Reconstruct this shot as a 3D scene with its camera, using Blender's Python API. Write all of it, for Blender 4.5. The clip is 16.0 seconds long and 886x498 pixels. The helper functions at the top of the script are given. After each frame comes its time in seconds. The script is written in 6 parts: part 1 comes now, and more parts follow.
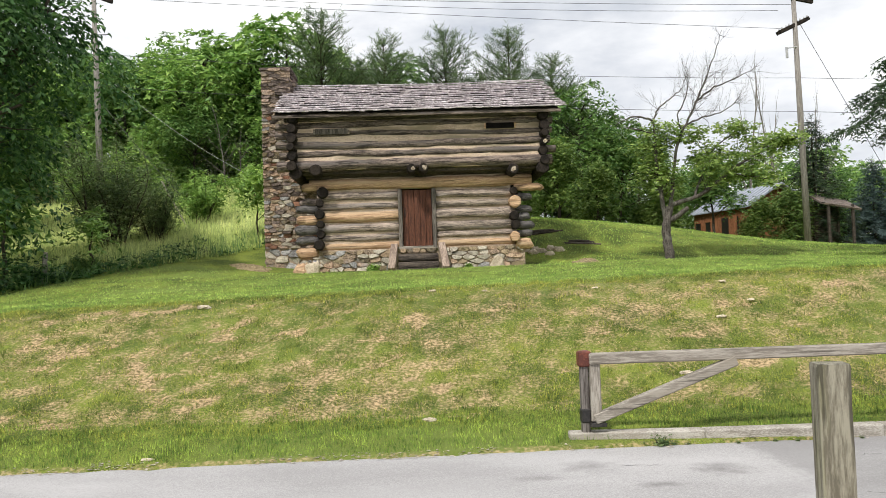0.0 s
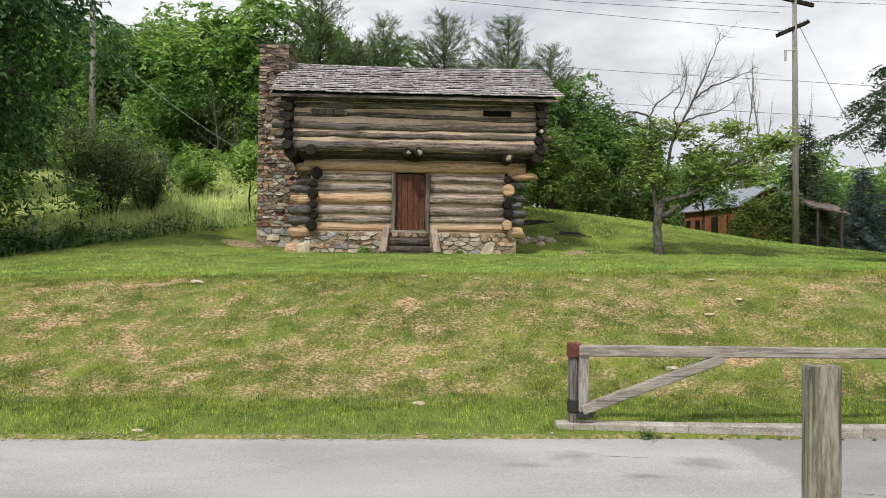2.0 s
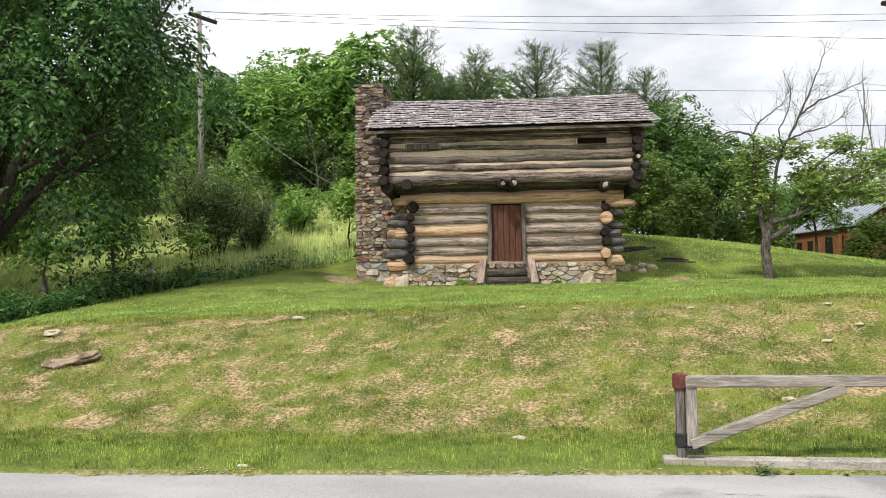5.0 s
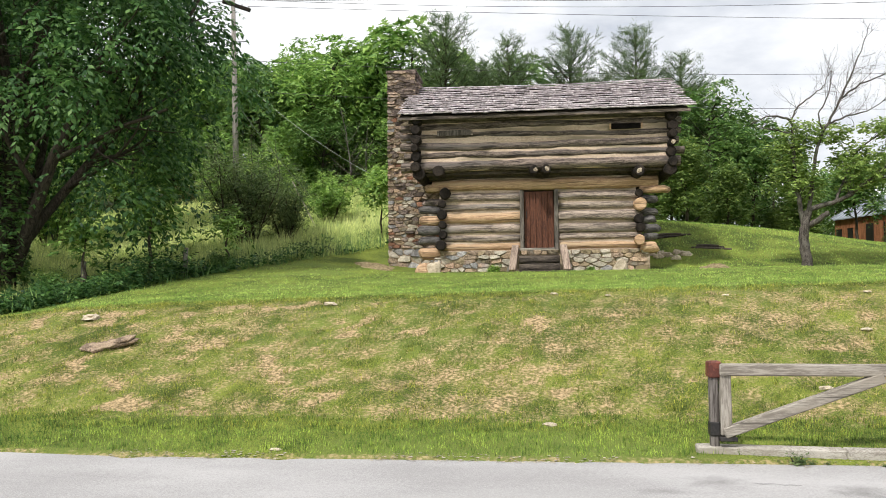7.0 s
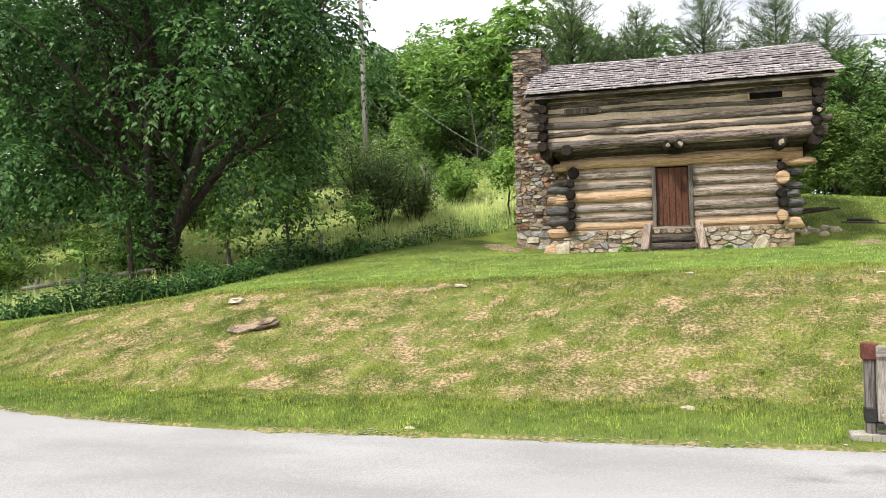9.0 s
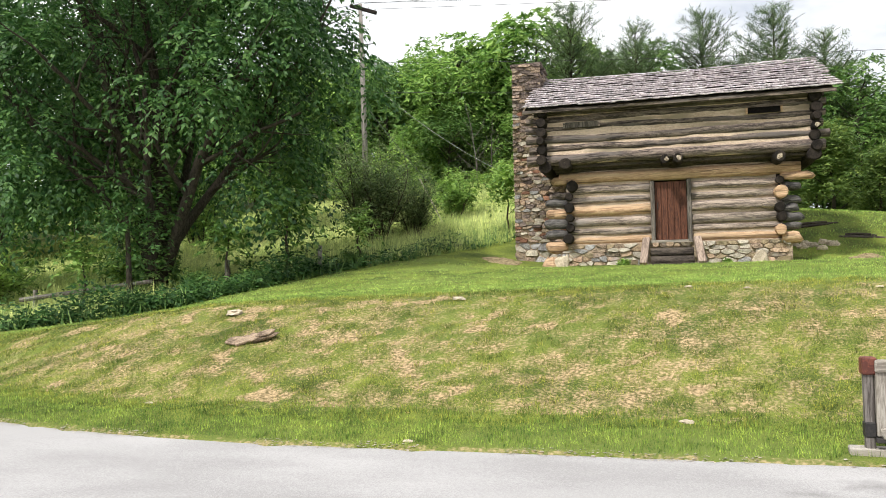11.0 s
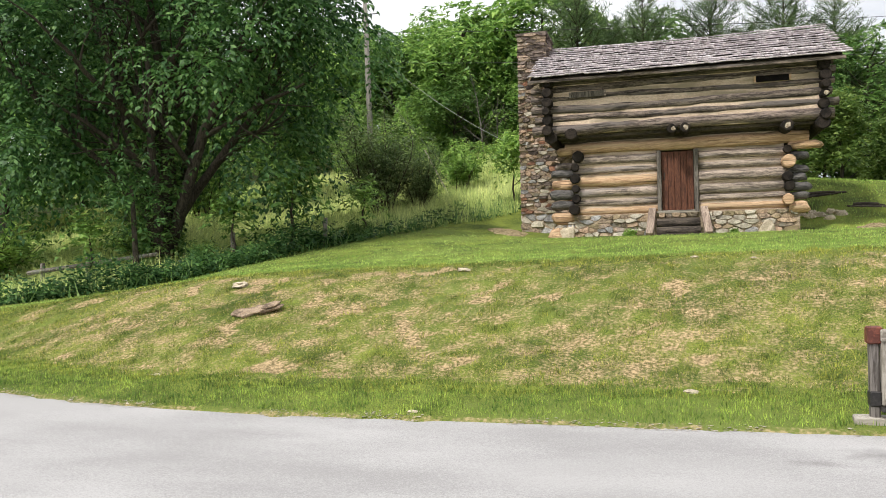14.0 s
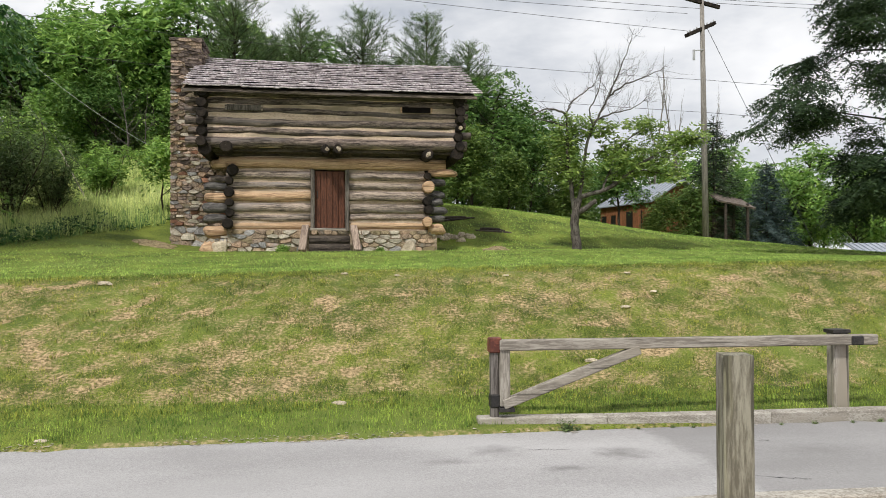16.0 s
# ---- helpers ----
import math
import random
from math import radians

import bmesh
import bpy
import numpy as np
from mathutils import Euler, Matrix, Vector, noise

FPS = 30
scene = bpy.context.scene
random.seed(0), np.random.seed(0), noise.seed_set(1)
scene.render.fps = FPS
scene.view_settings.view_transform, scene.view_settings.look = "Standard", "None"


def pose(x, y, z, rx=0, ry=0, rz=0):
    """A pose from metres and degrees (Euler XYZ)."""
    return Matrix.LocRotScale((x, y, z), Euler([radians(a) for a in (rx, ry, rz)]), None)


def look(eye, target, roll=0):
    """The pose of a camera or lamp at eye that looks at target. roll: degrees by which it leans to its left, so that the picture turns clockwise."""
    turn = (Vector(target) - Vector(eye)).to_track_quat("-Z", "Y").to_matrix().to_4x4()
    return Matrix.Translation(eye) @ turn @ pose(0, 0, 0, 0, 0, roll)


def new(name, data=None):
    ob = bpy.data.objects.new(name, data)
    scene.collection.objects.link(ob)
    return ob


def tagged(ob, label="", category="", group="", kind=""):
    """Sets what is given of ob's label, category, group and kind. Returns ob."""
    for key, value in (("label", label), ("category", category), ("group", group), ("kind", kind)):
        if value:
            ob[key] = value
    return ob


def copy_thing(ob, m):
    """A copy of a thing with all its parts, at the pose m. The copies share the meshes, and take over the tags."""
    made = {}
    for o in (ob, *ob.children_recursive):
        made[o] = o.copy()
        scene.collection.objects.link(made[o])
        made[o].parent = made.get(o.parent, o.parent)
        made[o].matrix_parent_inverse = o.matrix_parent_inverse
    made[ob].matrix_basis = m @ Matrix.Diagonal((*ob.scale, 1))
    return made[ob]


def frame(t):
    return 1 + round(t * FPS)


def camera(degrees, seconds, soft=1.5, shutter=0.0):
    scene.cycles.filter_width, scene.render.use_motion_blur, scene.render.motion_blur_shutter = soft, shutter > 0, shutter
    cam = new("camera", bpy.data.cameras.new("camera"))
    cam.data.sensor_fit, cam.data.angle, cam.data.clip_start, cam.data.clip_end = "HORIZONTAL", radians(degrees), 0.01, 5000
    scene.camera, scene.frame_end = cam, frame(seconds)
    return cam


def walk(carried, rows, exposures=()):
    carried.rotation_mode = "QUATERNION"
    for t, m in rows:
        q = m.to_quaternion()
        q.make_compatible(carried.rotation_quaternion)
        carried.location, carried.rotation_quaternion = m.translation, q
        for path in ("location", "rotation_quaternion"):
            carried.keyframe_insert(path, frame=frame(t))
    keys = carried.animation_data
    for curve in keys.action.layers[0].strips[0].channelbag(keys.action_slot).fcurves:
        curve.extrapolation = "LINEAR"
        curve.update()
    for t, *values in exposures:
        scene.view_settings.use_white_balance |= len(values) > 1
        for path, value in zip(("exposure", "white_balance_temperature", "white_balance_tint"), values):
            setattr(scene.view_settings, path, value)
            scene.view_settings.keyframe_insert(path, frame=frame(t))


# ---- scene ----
cam = camera(58.2, 16.0, soft=0.9)
# seconds, x, y, z, pitch, roll, yaw
PATH = [
    (0, 0.044, -0.013, 1.597, 2.166, 2.023, -2.396),
    (0.5, 0.033, -0.036, 1.607, 3.663, 1.519, 0.703),
    (1, 0.003, -0.040, 1.605, 2.890, 1.819, 5.940),
    (1.5, -0.037, -0.074, 1.598, 1.189, 0.870, 2.721),
    (2, -0.038, -0.081, 1.607, 1.103, -0.664, -3.276),
    (2.5, -0.043, -0.079, 1.612, 2.059, -0.975, -4.599),
    (3, -0.048, -0.080, 1.616, 2.781, -0.252, -3.772),
    (3.5, -0.049, -0.064, 1.600, 3.057, 0.499, -1.729),
    (4, -0.035, -0.048, 1.607, 2.924, 0.777, 1.421),
    (4.5, -0.016, -0.032, 1.615, 3.203, 0.199, 2.751),
    (5, -0.001, -0.005, 1.610, 3.372, 0.817, 3.850),
    (7.5, 0.016, 0.022, 1.605, 2.299, 0.539, 7.612),
    (8, 0.014, 0.040, 1.596, 2.128, 0.920, 10.438),
    (8.5, 0.003, 0.059, 1.597, 1.322, 1.551, 14.643),
    (9, 0.006, 0.042, 1.595, 1.326, 1.428, 15.431),
    (11.5, 0.005, 0.035, 1.595, 2.426, 1.096, 15.238),
    (12, 0.009, 0.035, 1.597, 2.493, 0.948, 15.014),
    (12.5, 0.011, 0.036, 1.592, 2.247, 0.535, 14.479),
    (13, 0.019, 0.052, 1.593, 1.614, 0.355, 13.796),
    (13.5, 0.023, 0.057, 1.588, 0.807, 0.815, 13.969),
    (14, 0.017, 0.069, 1.589, 0.210, 1.458, 15.780),
    (14.5, 0.035, 0.067, 1.586, -0.028, 0.850, 12.624),
    (15, 0.035, 0.050, 1.597, 1.014, 0.535, 2.639),
    (15.5, 0.017, 0.024, 1.596, 1.224, 0.568, -5.759),
    (16, -0.011, -0.005, 1.598, 0.929, 0.190, -8.909),
]
EXPO = [(0.0, 0.08), (1.0, 0.14), (2.0, -0.1), (3.0, -0.18), (3.5, -0.12), (4.5, 0.1), (7.5, 0.22), (9.0, 0.38), (12.0, 0.36), (13.0, 0.32), (14.0, 0.2), (14.5, 0.24), (15.2, -0.03), (16.0, -0.13)]
walk(cam, [(t, pose(x, y, z, 90 + p, r, w)) for t, x, y, z, p, r, w in PATH], EXPO)

# ---- world and sun ----
world = bpy.data.worlds.new("sky")
scene.world = world
world.use_nodes = True
wn, wl = world.node_tree.nodes, world.node_tree.links
wn.clear()
SUN_EL, SUN_AZ = 52, 209  # degrees; azimuth clockwise from +y
sky = wn.new("ShaderNodeTexSky")
sky.sky_type, sky.sun_disc = "NISHITA", False
sky.sun_elevation, sky.sun_rotation = radians(SUN_EL), radians(SUN_AZ)
wco = wn.new("ShaderNodeTexCoord")
wmap = wn.new("ShaderNodeMapping")
wmap.inputs["Scale"].default_value = (1.0, 1.0, 2.6)
wl.new(wco.outputs["Generated"], wmap.inputs["Vector"])
cl1 = wn.new("ShaderNodeTexNoise")
cl1.inputs["Scale"].default_value, cl1.inputs["Detail"].default_value, cl1.inputs["Roughness"].default_value = 3.2, 9, 0.55
wl.new(wmap.outputs["Vector"], cl1.inputs["Vector"])
cr = wn.new("ShaderNodeValToRGB")
cr.color_ramp.elements[0].position, cr.color_ramp.elements[0].color = 0.30, (4.6, 5.0, 5.7, 1)
cr.color_ramp.elements[1].position, cr.color_ramp.elements[1].color = 0.62, (10.6, 10.6, 10.7, 1)
wl.new(cl1.outputs["Fac"], cr.inputs["Fac"])
cover = wn.new("ShaderNodeMapRange")
cover.inputs["From Min"].default_value, cover.inputs["From Max"].default_value = 0.26, 0.36
cover.inputs["To Min"].default_value, cover.inputs["To Max"].default_value = 0.55, 0.97
wl.new(cl1.outputs["Fac"], cover.inputs["Value"])
wmix = wn.new("ShaderNodeMixRGB")
wl.new(cover.outputs["Result"], wmix.inputs["Fac"])
wl.new(sky.outputs["Color"], wmix.inputs["Color1"])
wl.new(cr.outputs["Color"], wmix.inputs["Color2"])
wbg = wn.new("ShaderNodeBackground")
wbg.inputs["Strength"].default_value = 0.110
wl.new(wmix.outputs["Color"], wbg.inputs["Color"])
wout = wn.new("ShaderNodeOutputWorld")
wl.new(wbg.outputs["Background"], wout.inputs["Surface"])

sun = new("sun", bpy.data.lights.new("sun", "SUN"))
sun.data.energy, sun.data.angle, sun.data.color = 3.2, radians(5), (1.0, 0.96, 0.89)
az, el = radians(SUN_AZ), radians(SUN_EL)
sun.matrix_world = look((math.sin(az) * 60 * math.cos(el), math.cos(az) * 60 * math.cos(el), 60 * math.sin(el)), (0, 0, 0))


# ---- materials ----
def mat(name, c1, c2, scale=4.0, rough=0.85, bump=0.25, stretch=(1, 1, 1), fine=40.0, vary=0.25, c3=None, metal=0.0, island=False, trans=0.0, spec=0.3, hue=0.0, dist=0.02, crack=None):
    """Two scales of noise between c1 and c2, blotches of c3, a per-piece change of value, fine relief."""
    m = bpy.data.materials.new(name)
    m.use_nodes = True
    n, l = m.node_tree.nodes, m.node_tree.links
    bsdf = n["Principled BSDF"]
    geo = n.new("ShaderNodeNewGeometry")
    info = n.new("ShaderNodeObjectInfo")
    off = n.new("ShaderNodeVectorMath")
    off.operation = "MULTIPLY_ADD"
    l.new(info.outputs["Random"], off.inputs[0])
    off.inputs[1].default_value = (37, 17, 23)
    l.new(geo.outputs["Position"], off.inputs[2])
    mp = n.new("ShaderNodeMapping")
    mp.inputs["Scale"].default_value = stretch
    l.new(off.outputs["Vector"], mp.inputs["Vector"])

    def noise_node(s, detail):
        t = n.new("ShaderNodeTexNoise")
        t.inputs["Scale"].default_value, t.inputs["Detail"].default_value = s, detail
        l.new(mp.outputs["Vector"], t.inputs["Vector"])
        return t
    big, small = noise_node(scale, 6), noise_node(fine, 7)
    small.inputs["Roughness"].default_value = 0.68
    ramp = n.new("ShaderNodeValToRGB")
    ramp.color_ramp.elements[0].position, ramp.color_ramp.elements[0].color = 0.39, (*c1, 1)
    ramp.color_ramp.elements[1].position, ramp.color_ramp.elements[1].color = 0.62, (*c2, 1)
    mixv = n.new("ShaderNodeMath")
    mixv.operation = "MULTIPLY_ADD"
    l.new(small.outputs["Fac"], mixv.inputs[0])
    mixv.inputs[1].default_value = 1.15
    half = n.new("ShaderNodeMath")
    half.operation = "MULTIPLY_ADD"
    l.new(big.outputs["Fac"], half.inputs[0])
    half.inputs[1].default_value, half.inputs[2].default_value = 0.65, -0.40
    l.new(half.outputs[0], mixv.inputs[2])
    l.new(mixv.outputs[0], ramp.inputs["Fac"])
    col = ramp.outputs["Color"]
    if c3:
        blot = noise_node(scale * 0.37, 3)
        br = n.new("ShaderNodeMapRange")
        br.inputs["From Min"].default_value, br.inputs["From Max"].default_value = 0.52, 0.66
        l.new(blot.outputs["Fac"], br.inputs["Value"])
        bm_ = n.new("ShaderNodeMixRGB")
        l.new(br.outputs["Result"], bm_.inputs["Fac"])
        l.new(col, bm_.inputs["Color1"])
        bm_.inputs["Color2"].default_value = (*c3, 1)
        col = bm_.outputs["Color"]
    if crack:  # long dark checks along the grain
        cm = n.new("ShaderNodeMapping")
        cm.inputs["Scale"].default_value = crack
        l.new(off.outputs["Vector"], cm.inputs["Vector"])
        cn = n.new("ShaderNodeTexNoise")
        cn.inputs["Scale"].default_value, cn.inputs["Detail"].default_value = 1.0, 3
        l.new(cm.outputs["Vector"], cn.inputs["Vector"])
        cf = n.new("ShaderNodeMapRange")
        cf.inputs["From Min"].default_value, cf.inputs["From Max"].default_value, cf.inputs["To Max"].default_value = 0.565, 0.63, 0.75
        l.new(cn.outputs["Fac"], cf.inputs["Value"])
        ck = n.new("ShaderNodeMixRGB")
        l.new(cf.outputs["Result"], ck.inputs["Fac"])
        l.new(col, ck.inputs["Color1"])
        ck.inputs["Color2"].default_value = tuple(v * 0.3 for v in c1) + (1,)
        col = ck.outputs["Color"]
    hsv = n.new("ShaderNodeHueSaturation")
    val = n.new("ShaderNodeMapRange")
    l.new(geo.outputs["Random Per Island"] if island else info.outputs["Random"], val.inputs["Value"])
    val.inputs["To Min"].default_value, val.inputs["To Max"].default_value = 1 - vary, 1 + vary
    l.new(val.outputs["Result"], hsv.inputs["Value"])
    if hue:
        hr = n.new("ShaderNodeMapRange")
        l.new(geo.outputs["Random Per Island"] if island else info.outputs["Random"], hr.inputs["Value"])
        hr.inputs["To Min"].default_value, hr.inputs["To Max"].default_value = 0.5 + hue, 0.5 - hue
        l.new(hr.outputs["Result"], hsv.inputs["Hue"])
    l.new(col, hsv.inputs["Color"])
    l.new(hsv.outputs["Color"], bsdf.inputs["Base Color"])
    bsdf.inputs["Roughness"].default_value, bsdf.inputs["Metallic"].default_value = rough, metal
    bsdf.inputs["Specular IOR Level"].default_value = spec
    if bump:
        bp = n.new("ShaderNodeBump")
        bp.inputs["Strength"].default_value, bp.inputs["Distance"].default_value = bump, dist
        l.new(mixv.outputs[0], bp.inputs["Height"])
        l.new(bp.outputs["Normal"], bsdf.inputs["Normal"])
    if trans:
        tr = n.new("ShaderNodeBsdfTranslucent")
        l.new(hsv.outputs["Color"], tr.inputs["Color"])
        ms = n.new("ShaderNodeMixShader")
        ms.inputs["Fac"].default_value = trans
        l.new(bsdf.outputs[0], ms.inputs[1])
        l.new(tr.outputs[0], ms.inputs[2])
        l.new(ms.outputs[0], n["Material Output"].inputs["Surface"])
    return m


M_LOG = mat("weathered_log", (0.135, 0.11, 0.094), (0.49, 0.395, 0.325), 2.2, 0.9, 0.7, (0.5, 6, 6), 11, 0.16, (0.30, 0.262, 0.238), hue=0.006, crack=(0.9, 19, 19))
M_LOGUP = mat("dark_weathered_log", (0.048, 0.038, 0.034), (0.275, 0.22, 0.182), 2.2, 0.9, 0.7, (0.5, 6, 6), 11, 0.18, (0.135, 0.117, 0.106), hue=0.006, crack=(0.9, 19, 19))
M_LOGDARK = mat("dark_log", (0.03, 0.024, 0.02), (0.13, 0.105, 0.085), 3, 0.9, 0.6, (0.6, 5, 5), 14, 0.3)
M_LOGTAN = mat("fresh_log", (0.37, 0.225, 0.13), (0.68, 0.47, 0.30), 2.2, 0.85, 0.4, (0.4, 6, 6), 10, 0.10, (0.50, 0.365, 0.235), crack=(0.5, 14, 14))
M_ENDGRAIN = mat("end_grain_wood", (0.20, 0.15, 0.10), (0.58, 0.50, 0.40), 9, 0.9, 0.5, (1, 1, 1), 30, 0.2)
M_CHEEK = mat("worn_cheek_log", (0.17, 0.125, 0.10), (0.42, 0.33, 0.265), 2, 0.9, 0.5, (8, 0.8, 0.8), 9, 0.1)
M_JAMB = mat("grey_jamb", (0.06, 0.052, 0.045), (0.20, 0.175, 0.15), 3, 0.9, 0.4, (6, 6, 0.4), 12, 0.1)
M_BUTT = mat("blackened_grey_log", (0.045, 0.042, 0.042), (0.19, 0.175, 0.165), 3, 0.9, 0.7, (0.7, 7, 7), 14, 0.25, (0.09, 0.085, 0.085), crack=(1.0, 16, 16))
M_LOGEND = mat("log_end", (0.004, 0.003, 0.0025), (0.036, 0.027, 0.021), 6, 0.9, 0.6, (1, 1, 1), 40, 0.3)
M_CHINK = mat("chinking", (0.43, 0.325, 0.24), (0.66, 0.53, 0.415), 3, 0.95, 0.4, (0.6, 2, 3), 25, 0.1, (0.30, 0.25, 0.18))
M_SHINGLE = mat("wood_shingle", (0.17, 0.14, 0.142), (0.80, 0.74, 0.75), 3, 0.9, 0.6, (5, 1, 1), 22, 0.24, (0.46, 0.41, 0.42))
M_SHINGLE_J = mat("wood_shingle_far", (0.17, 0.14, 0.142), (0.80, 0.74, 0.75), 3, 0.9, 0.6, (5, 1, 1), 22, 0.24, (0.46, 0.41, 0.42), island=True)
M_STONE = mat("field_stone", (0.12, 0.088, 0.062), (0.47, 0.365, 0.265), 9, 0.9, 0.9, (1, 1, 1), 30, 0.38, (0.30, 0.26, 0.22), hue=0.02)
M_STONETAN = mat("tan_stone", (0.20, 0.145, 0.09), (0.54, 0.41, 0.28), 7, 0.9, 0.8, (1, 1, 1), 26, 0.3, (0.40, 0.30, 0.20), hue=0.02)
M_STONEDARK = mat("dark_stone", (0.06, 0.045, 0.04), (0.24, 0.19, 0.16), 7, 0.9, 0.8, (1, 1, 1), 26, 0.45)
M_STONEPALE = mat("pale_stone", (0.34, 0.30, 0.24), (0.62, 0.56, 0.46), 7, 0.9, 0.6, (1, 1, 1), 26, 0.25)
M_STONERED = mat("red_stone", (0.12, 0.055, 0.035), (0.33, 0.175, 0.11), 5, 0.9, 0.5, (1, 1, 1), 30, 0.35)
M_STONEGREY = mat("grey_stone", (0.18, 0.17, 0.165), (0.46, 0.45, 0.44), 5, 0.9, 0.5, (1, 1, 1), 30, 0.35)
M_MORTAR = mat("mortar", (0.22, 0.165, 0.115), (0.46, 0.365, 0.265), 8, 0.95, 0.5, (1, 1, 1), 40, 0.0)
M_DOOR = mat("brown_door", (0.05, 0.018, 0.010), (0.15, 0.057, 0.032), 4, 0.65, 0.25, (6, 6, 0.5), 18, 0.15)
M_BEAM = mat("grey_timber", (0.21, 0.185, 0.155), (0.40, 0.365, 0.315), 3, 0.85, 0.35, (0.5, 5, 5), 16, 0.08, (0.30, 0.265, 0.215), crack=(0.8, 22, 22))
M_BEAMDARK = mat("dark_grey_timber", (0.075, 0.065, 0.058), (0.20, 0.18, 0.165), 3, 0.9, 0.5, (5, 5, 0.4), 14, 0.05, crack=(22, 22, 0.8))
M_BEAMV = mat("grey_timber_upright", (0.21, 0.185, 0.155), (0.42, 0.385, 0.335), 3, 0.85, 0.35, (5, 5, 0.5), 16, 0.08, (0.31, 0.275, 0.225), crack=(22, 22, 0.8))
M_POSTW = mat("post_timber", (0.15, 0.135, 0.10), (0.335, 0.315, 0.245), 4, 0.85, 0.5, (6, 6, 0.7), 12, 0.05, (0.23, 0.225, 0.12), crack=(26, 26, 1.6))
M_IRON = mat("black_iron", (0.012, 0.011, 0.011), (0.04, 0.035, 0.032), 8, 0.6, 0.2, vary=0.1, spec=0.5)
# Solid panel for the slot window: its unlit inside is painted near-black.
M_SLOT = mat("dark_slot", (0.006, 0.005, 0.005), (0.014, 0.012, 0.011), 3, 0.9, 0.0, vary=0.0, spec=0.05)
M_REDIRON = mat("red_metal", (0.085, 0.022, 0.014), (0.19, 0.055, 0.033), 8, 0.6, 0.2, vary=0.05, spec=0.5)
M_CONC = mat("concrete", (0.25, 0.225, 0.19), (0.47, 0.44, 0.39), 4, 0.9, 0.45, (1, 1, 3), 40, 0.06, (0.36, 0.325, 0.275))
M_SOIL = mat("dry_soil", (0.26, 0.17, 0.09), (0.50, 0.37, 0.23), 6, 0.95, 0.5, vary=0.0)
M_ROCK = mat("pale_rock", (0.36, 0.30, 0.22), (0.66, 0.565, 0.43), 6, 0.9, 0.5, vary=0.2)


def road_material():
    m = mat("worn_asphalt", (0.29, 0.281, 0.28), (0.445, 0.434, 0.434), 0.7, 0.9, 0.4, (0.6, 1.2, 1), 130, 0.0, (0.37, 0.36, 0.358), dist=0.004)
    n, l = m.node_tree.nodes, m.node_tree.links
    bsdf = n["Principled BSDF"]
    col = bsdf.inputs["Base Color"].links[0].from_socket
    geo = n.new("ShaderNodeNewGeometry")
    rag = n.new("ShaderNodeTexNoise")
    rag.inputs["Scale"].default_value, rag.inputs["Detail"].default_value = 7, 5
    l.new(geo.outputs["Position"], rag.inputs["Vector"])
    # damp patches, and the newer, darker strip beyond x = 3
    for cx, cy, rx, ry, dark in ((1.48, 6.6, 0.34, 0.26, 0.5), (2.49, 6.35, 0.32, 0.3, 0.55), (1.88, 5.97, 0.26, 0.12, 0.5), (1.0, 6.3, 0.3, 0.14, 0.35), (4.2, 6.2, 0.6, 0.3, 0.25), (-3.4, 6.6, 0.8, 0.3, 0.12)):
        mp = n.new("ShaderNodeVectorMath")
        mp.operation = "MULTIPLY_ADD"
        l.new(geo.outputs["Position"], mp.inputs[0])
        mp.inputs[1].default_value = (1 / rx, 1 / ry, 0)
        mp.inputs[2].default_value = (-cx / rx, -cy / ry, 0)
        ln = n.new("ShaderNodeVectorMath")
        ln.operation = "LENGTH"
        l.new(mp.outputs["Vector"], ln.inputs[0])
        ad = n.new("ShaderNodeMath")
        ad.operation = "MULTIPLY_ADD"
        l.new(rag.outputs["Fac"], ad.inputs[0])
        ad.inputs[1].default_value = 1.4
        l.new(ln.outputs["Value"], ad.inputs[2])
        mr = n.new("ShaderNodeMapRange")
        mr.inputs["From Min"].default_value, mr.inputs["From Max"].default_value = 1.6, 0.7
        mr.inputs["To Max"].default_value = dark
        l.new(ad.outputs[0], mr.inputs["Value"])
        mx = n.new("ShaderNodeMixRGB")
        l.new(mr.outputs["Result"], mx.inputs["Fac"])
        l.new(col, mx.inputs["Color1"])
        mx.inputs["Color2"].default_value = (0.10, 0.095, 0.09, 1)
        col = mx.outputs["Color"]
    sep = n.new("ShaderNodeSeparateXYZ")
    l.new(geo.outputs["Position"], sep.inputs[0])
    ad = n.new("ShaderNodeMath")
    ad.operation = "MULTIPLY_ADD"
    l.new(rag.outputs["Fac"], ad.inputs[0])
    ad.inputs[1].default_value = 0.35
    l.new(sep.outputs["X"], ad.inputs[2])
    mr = n.new("ShaderNodeMapRange")
    mr.inputs["From Min"].default_value, mr.inputs["From Max"].default_value, mr.inputs["To Max"].default_value = 3.15, 3.3, 0.36
    l.new(ad.outputs[0], mr.inputs["Value"])
    mx = n.new("ShaderNodeMixRGB")
    l.new(mr.outputs["Result"], mx.inputs["Fac"])
    l.new(col, mx.inputs["Color1"])
    mx.inputs["Color2"].default_value = (0.15, 0.145, 0.14, 1)
    l.new(mx.outputs["Color"], bsdf.inputs["Base Color"])
    return m


M_ROAD = road_material()


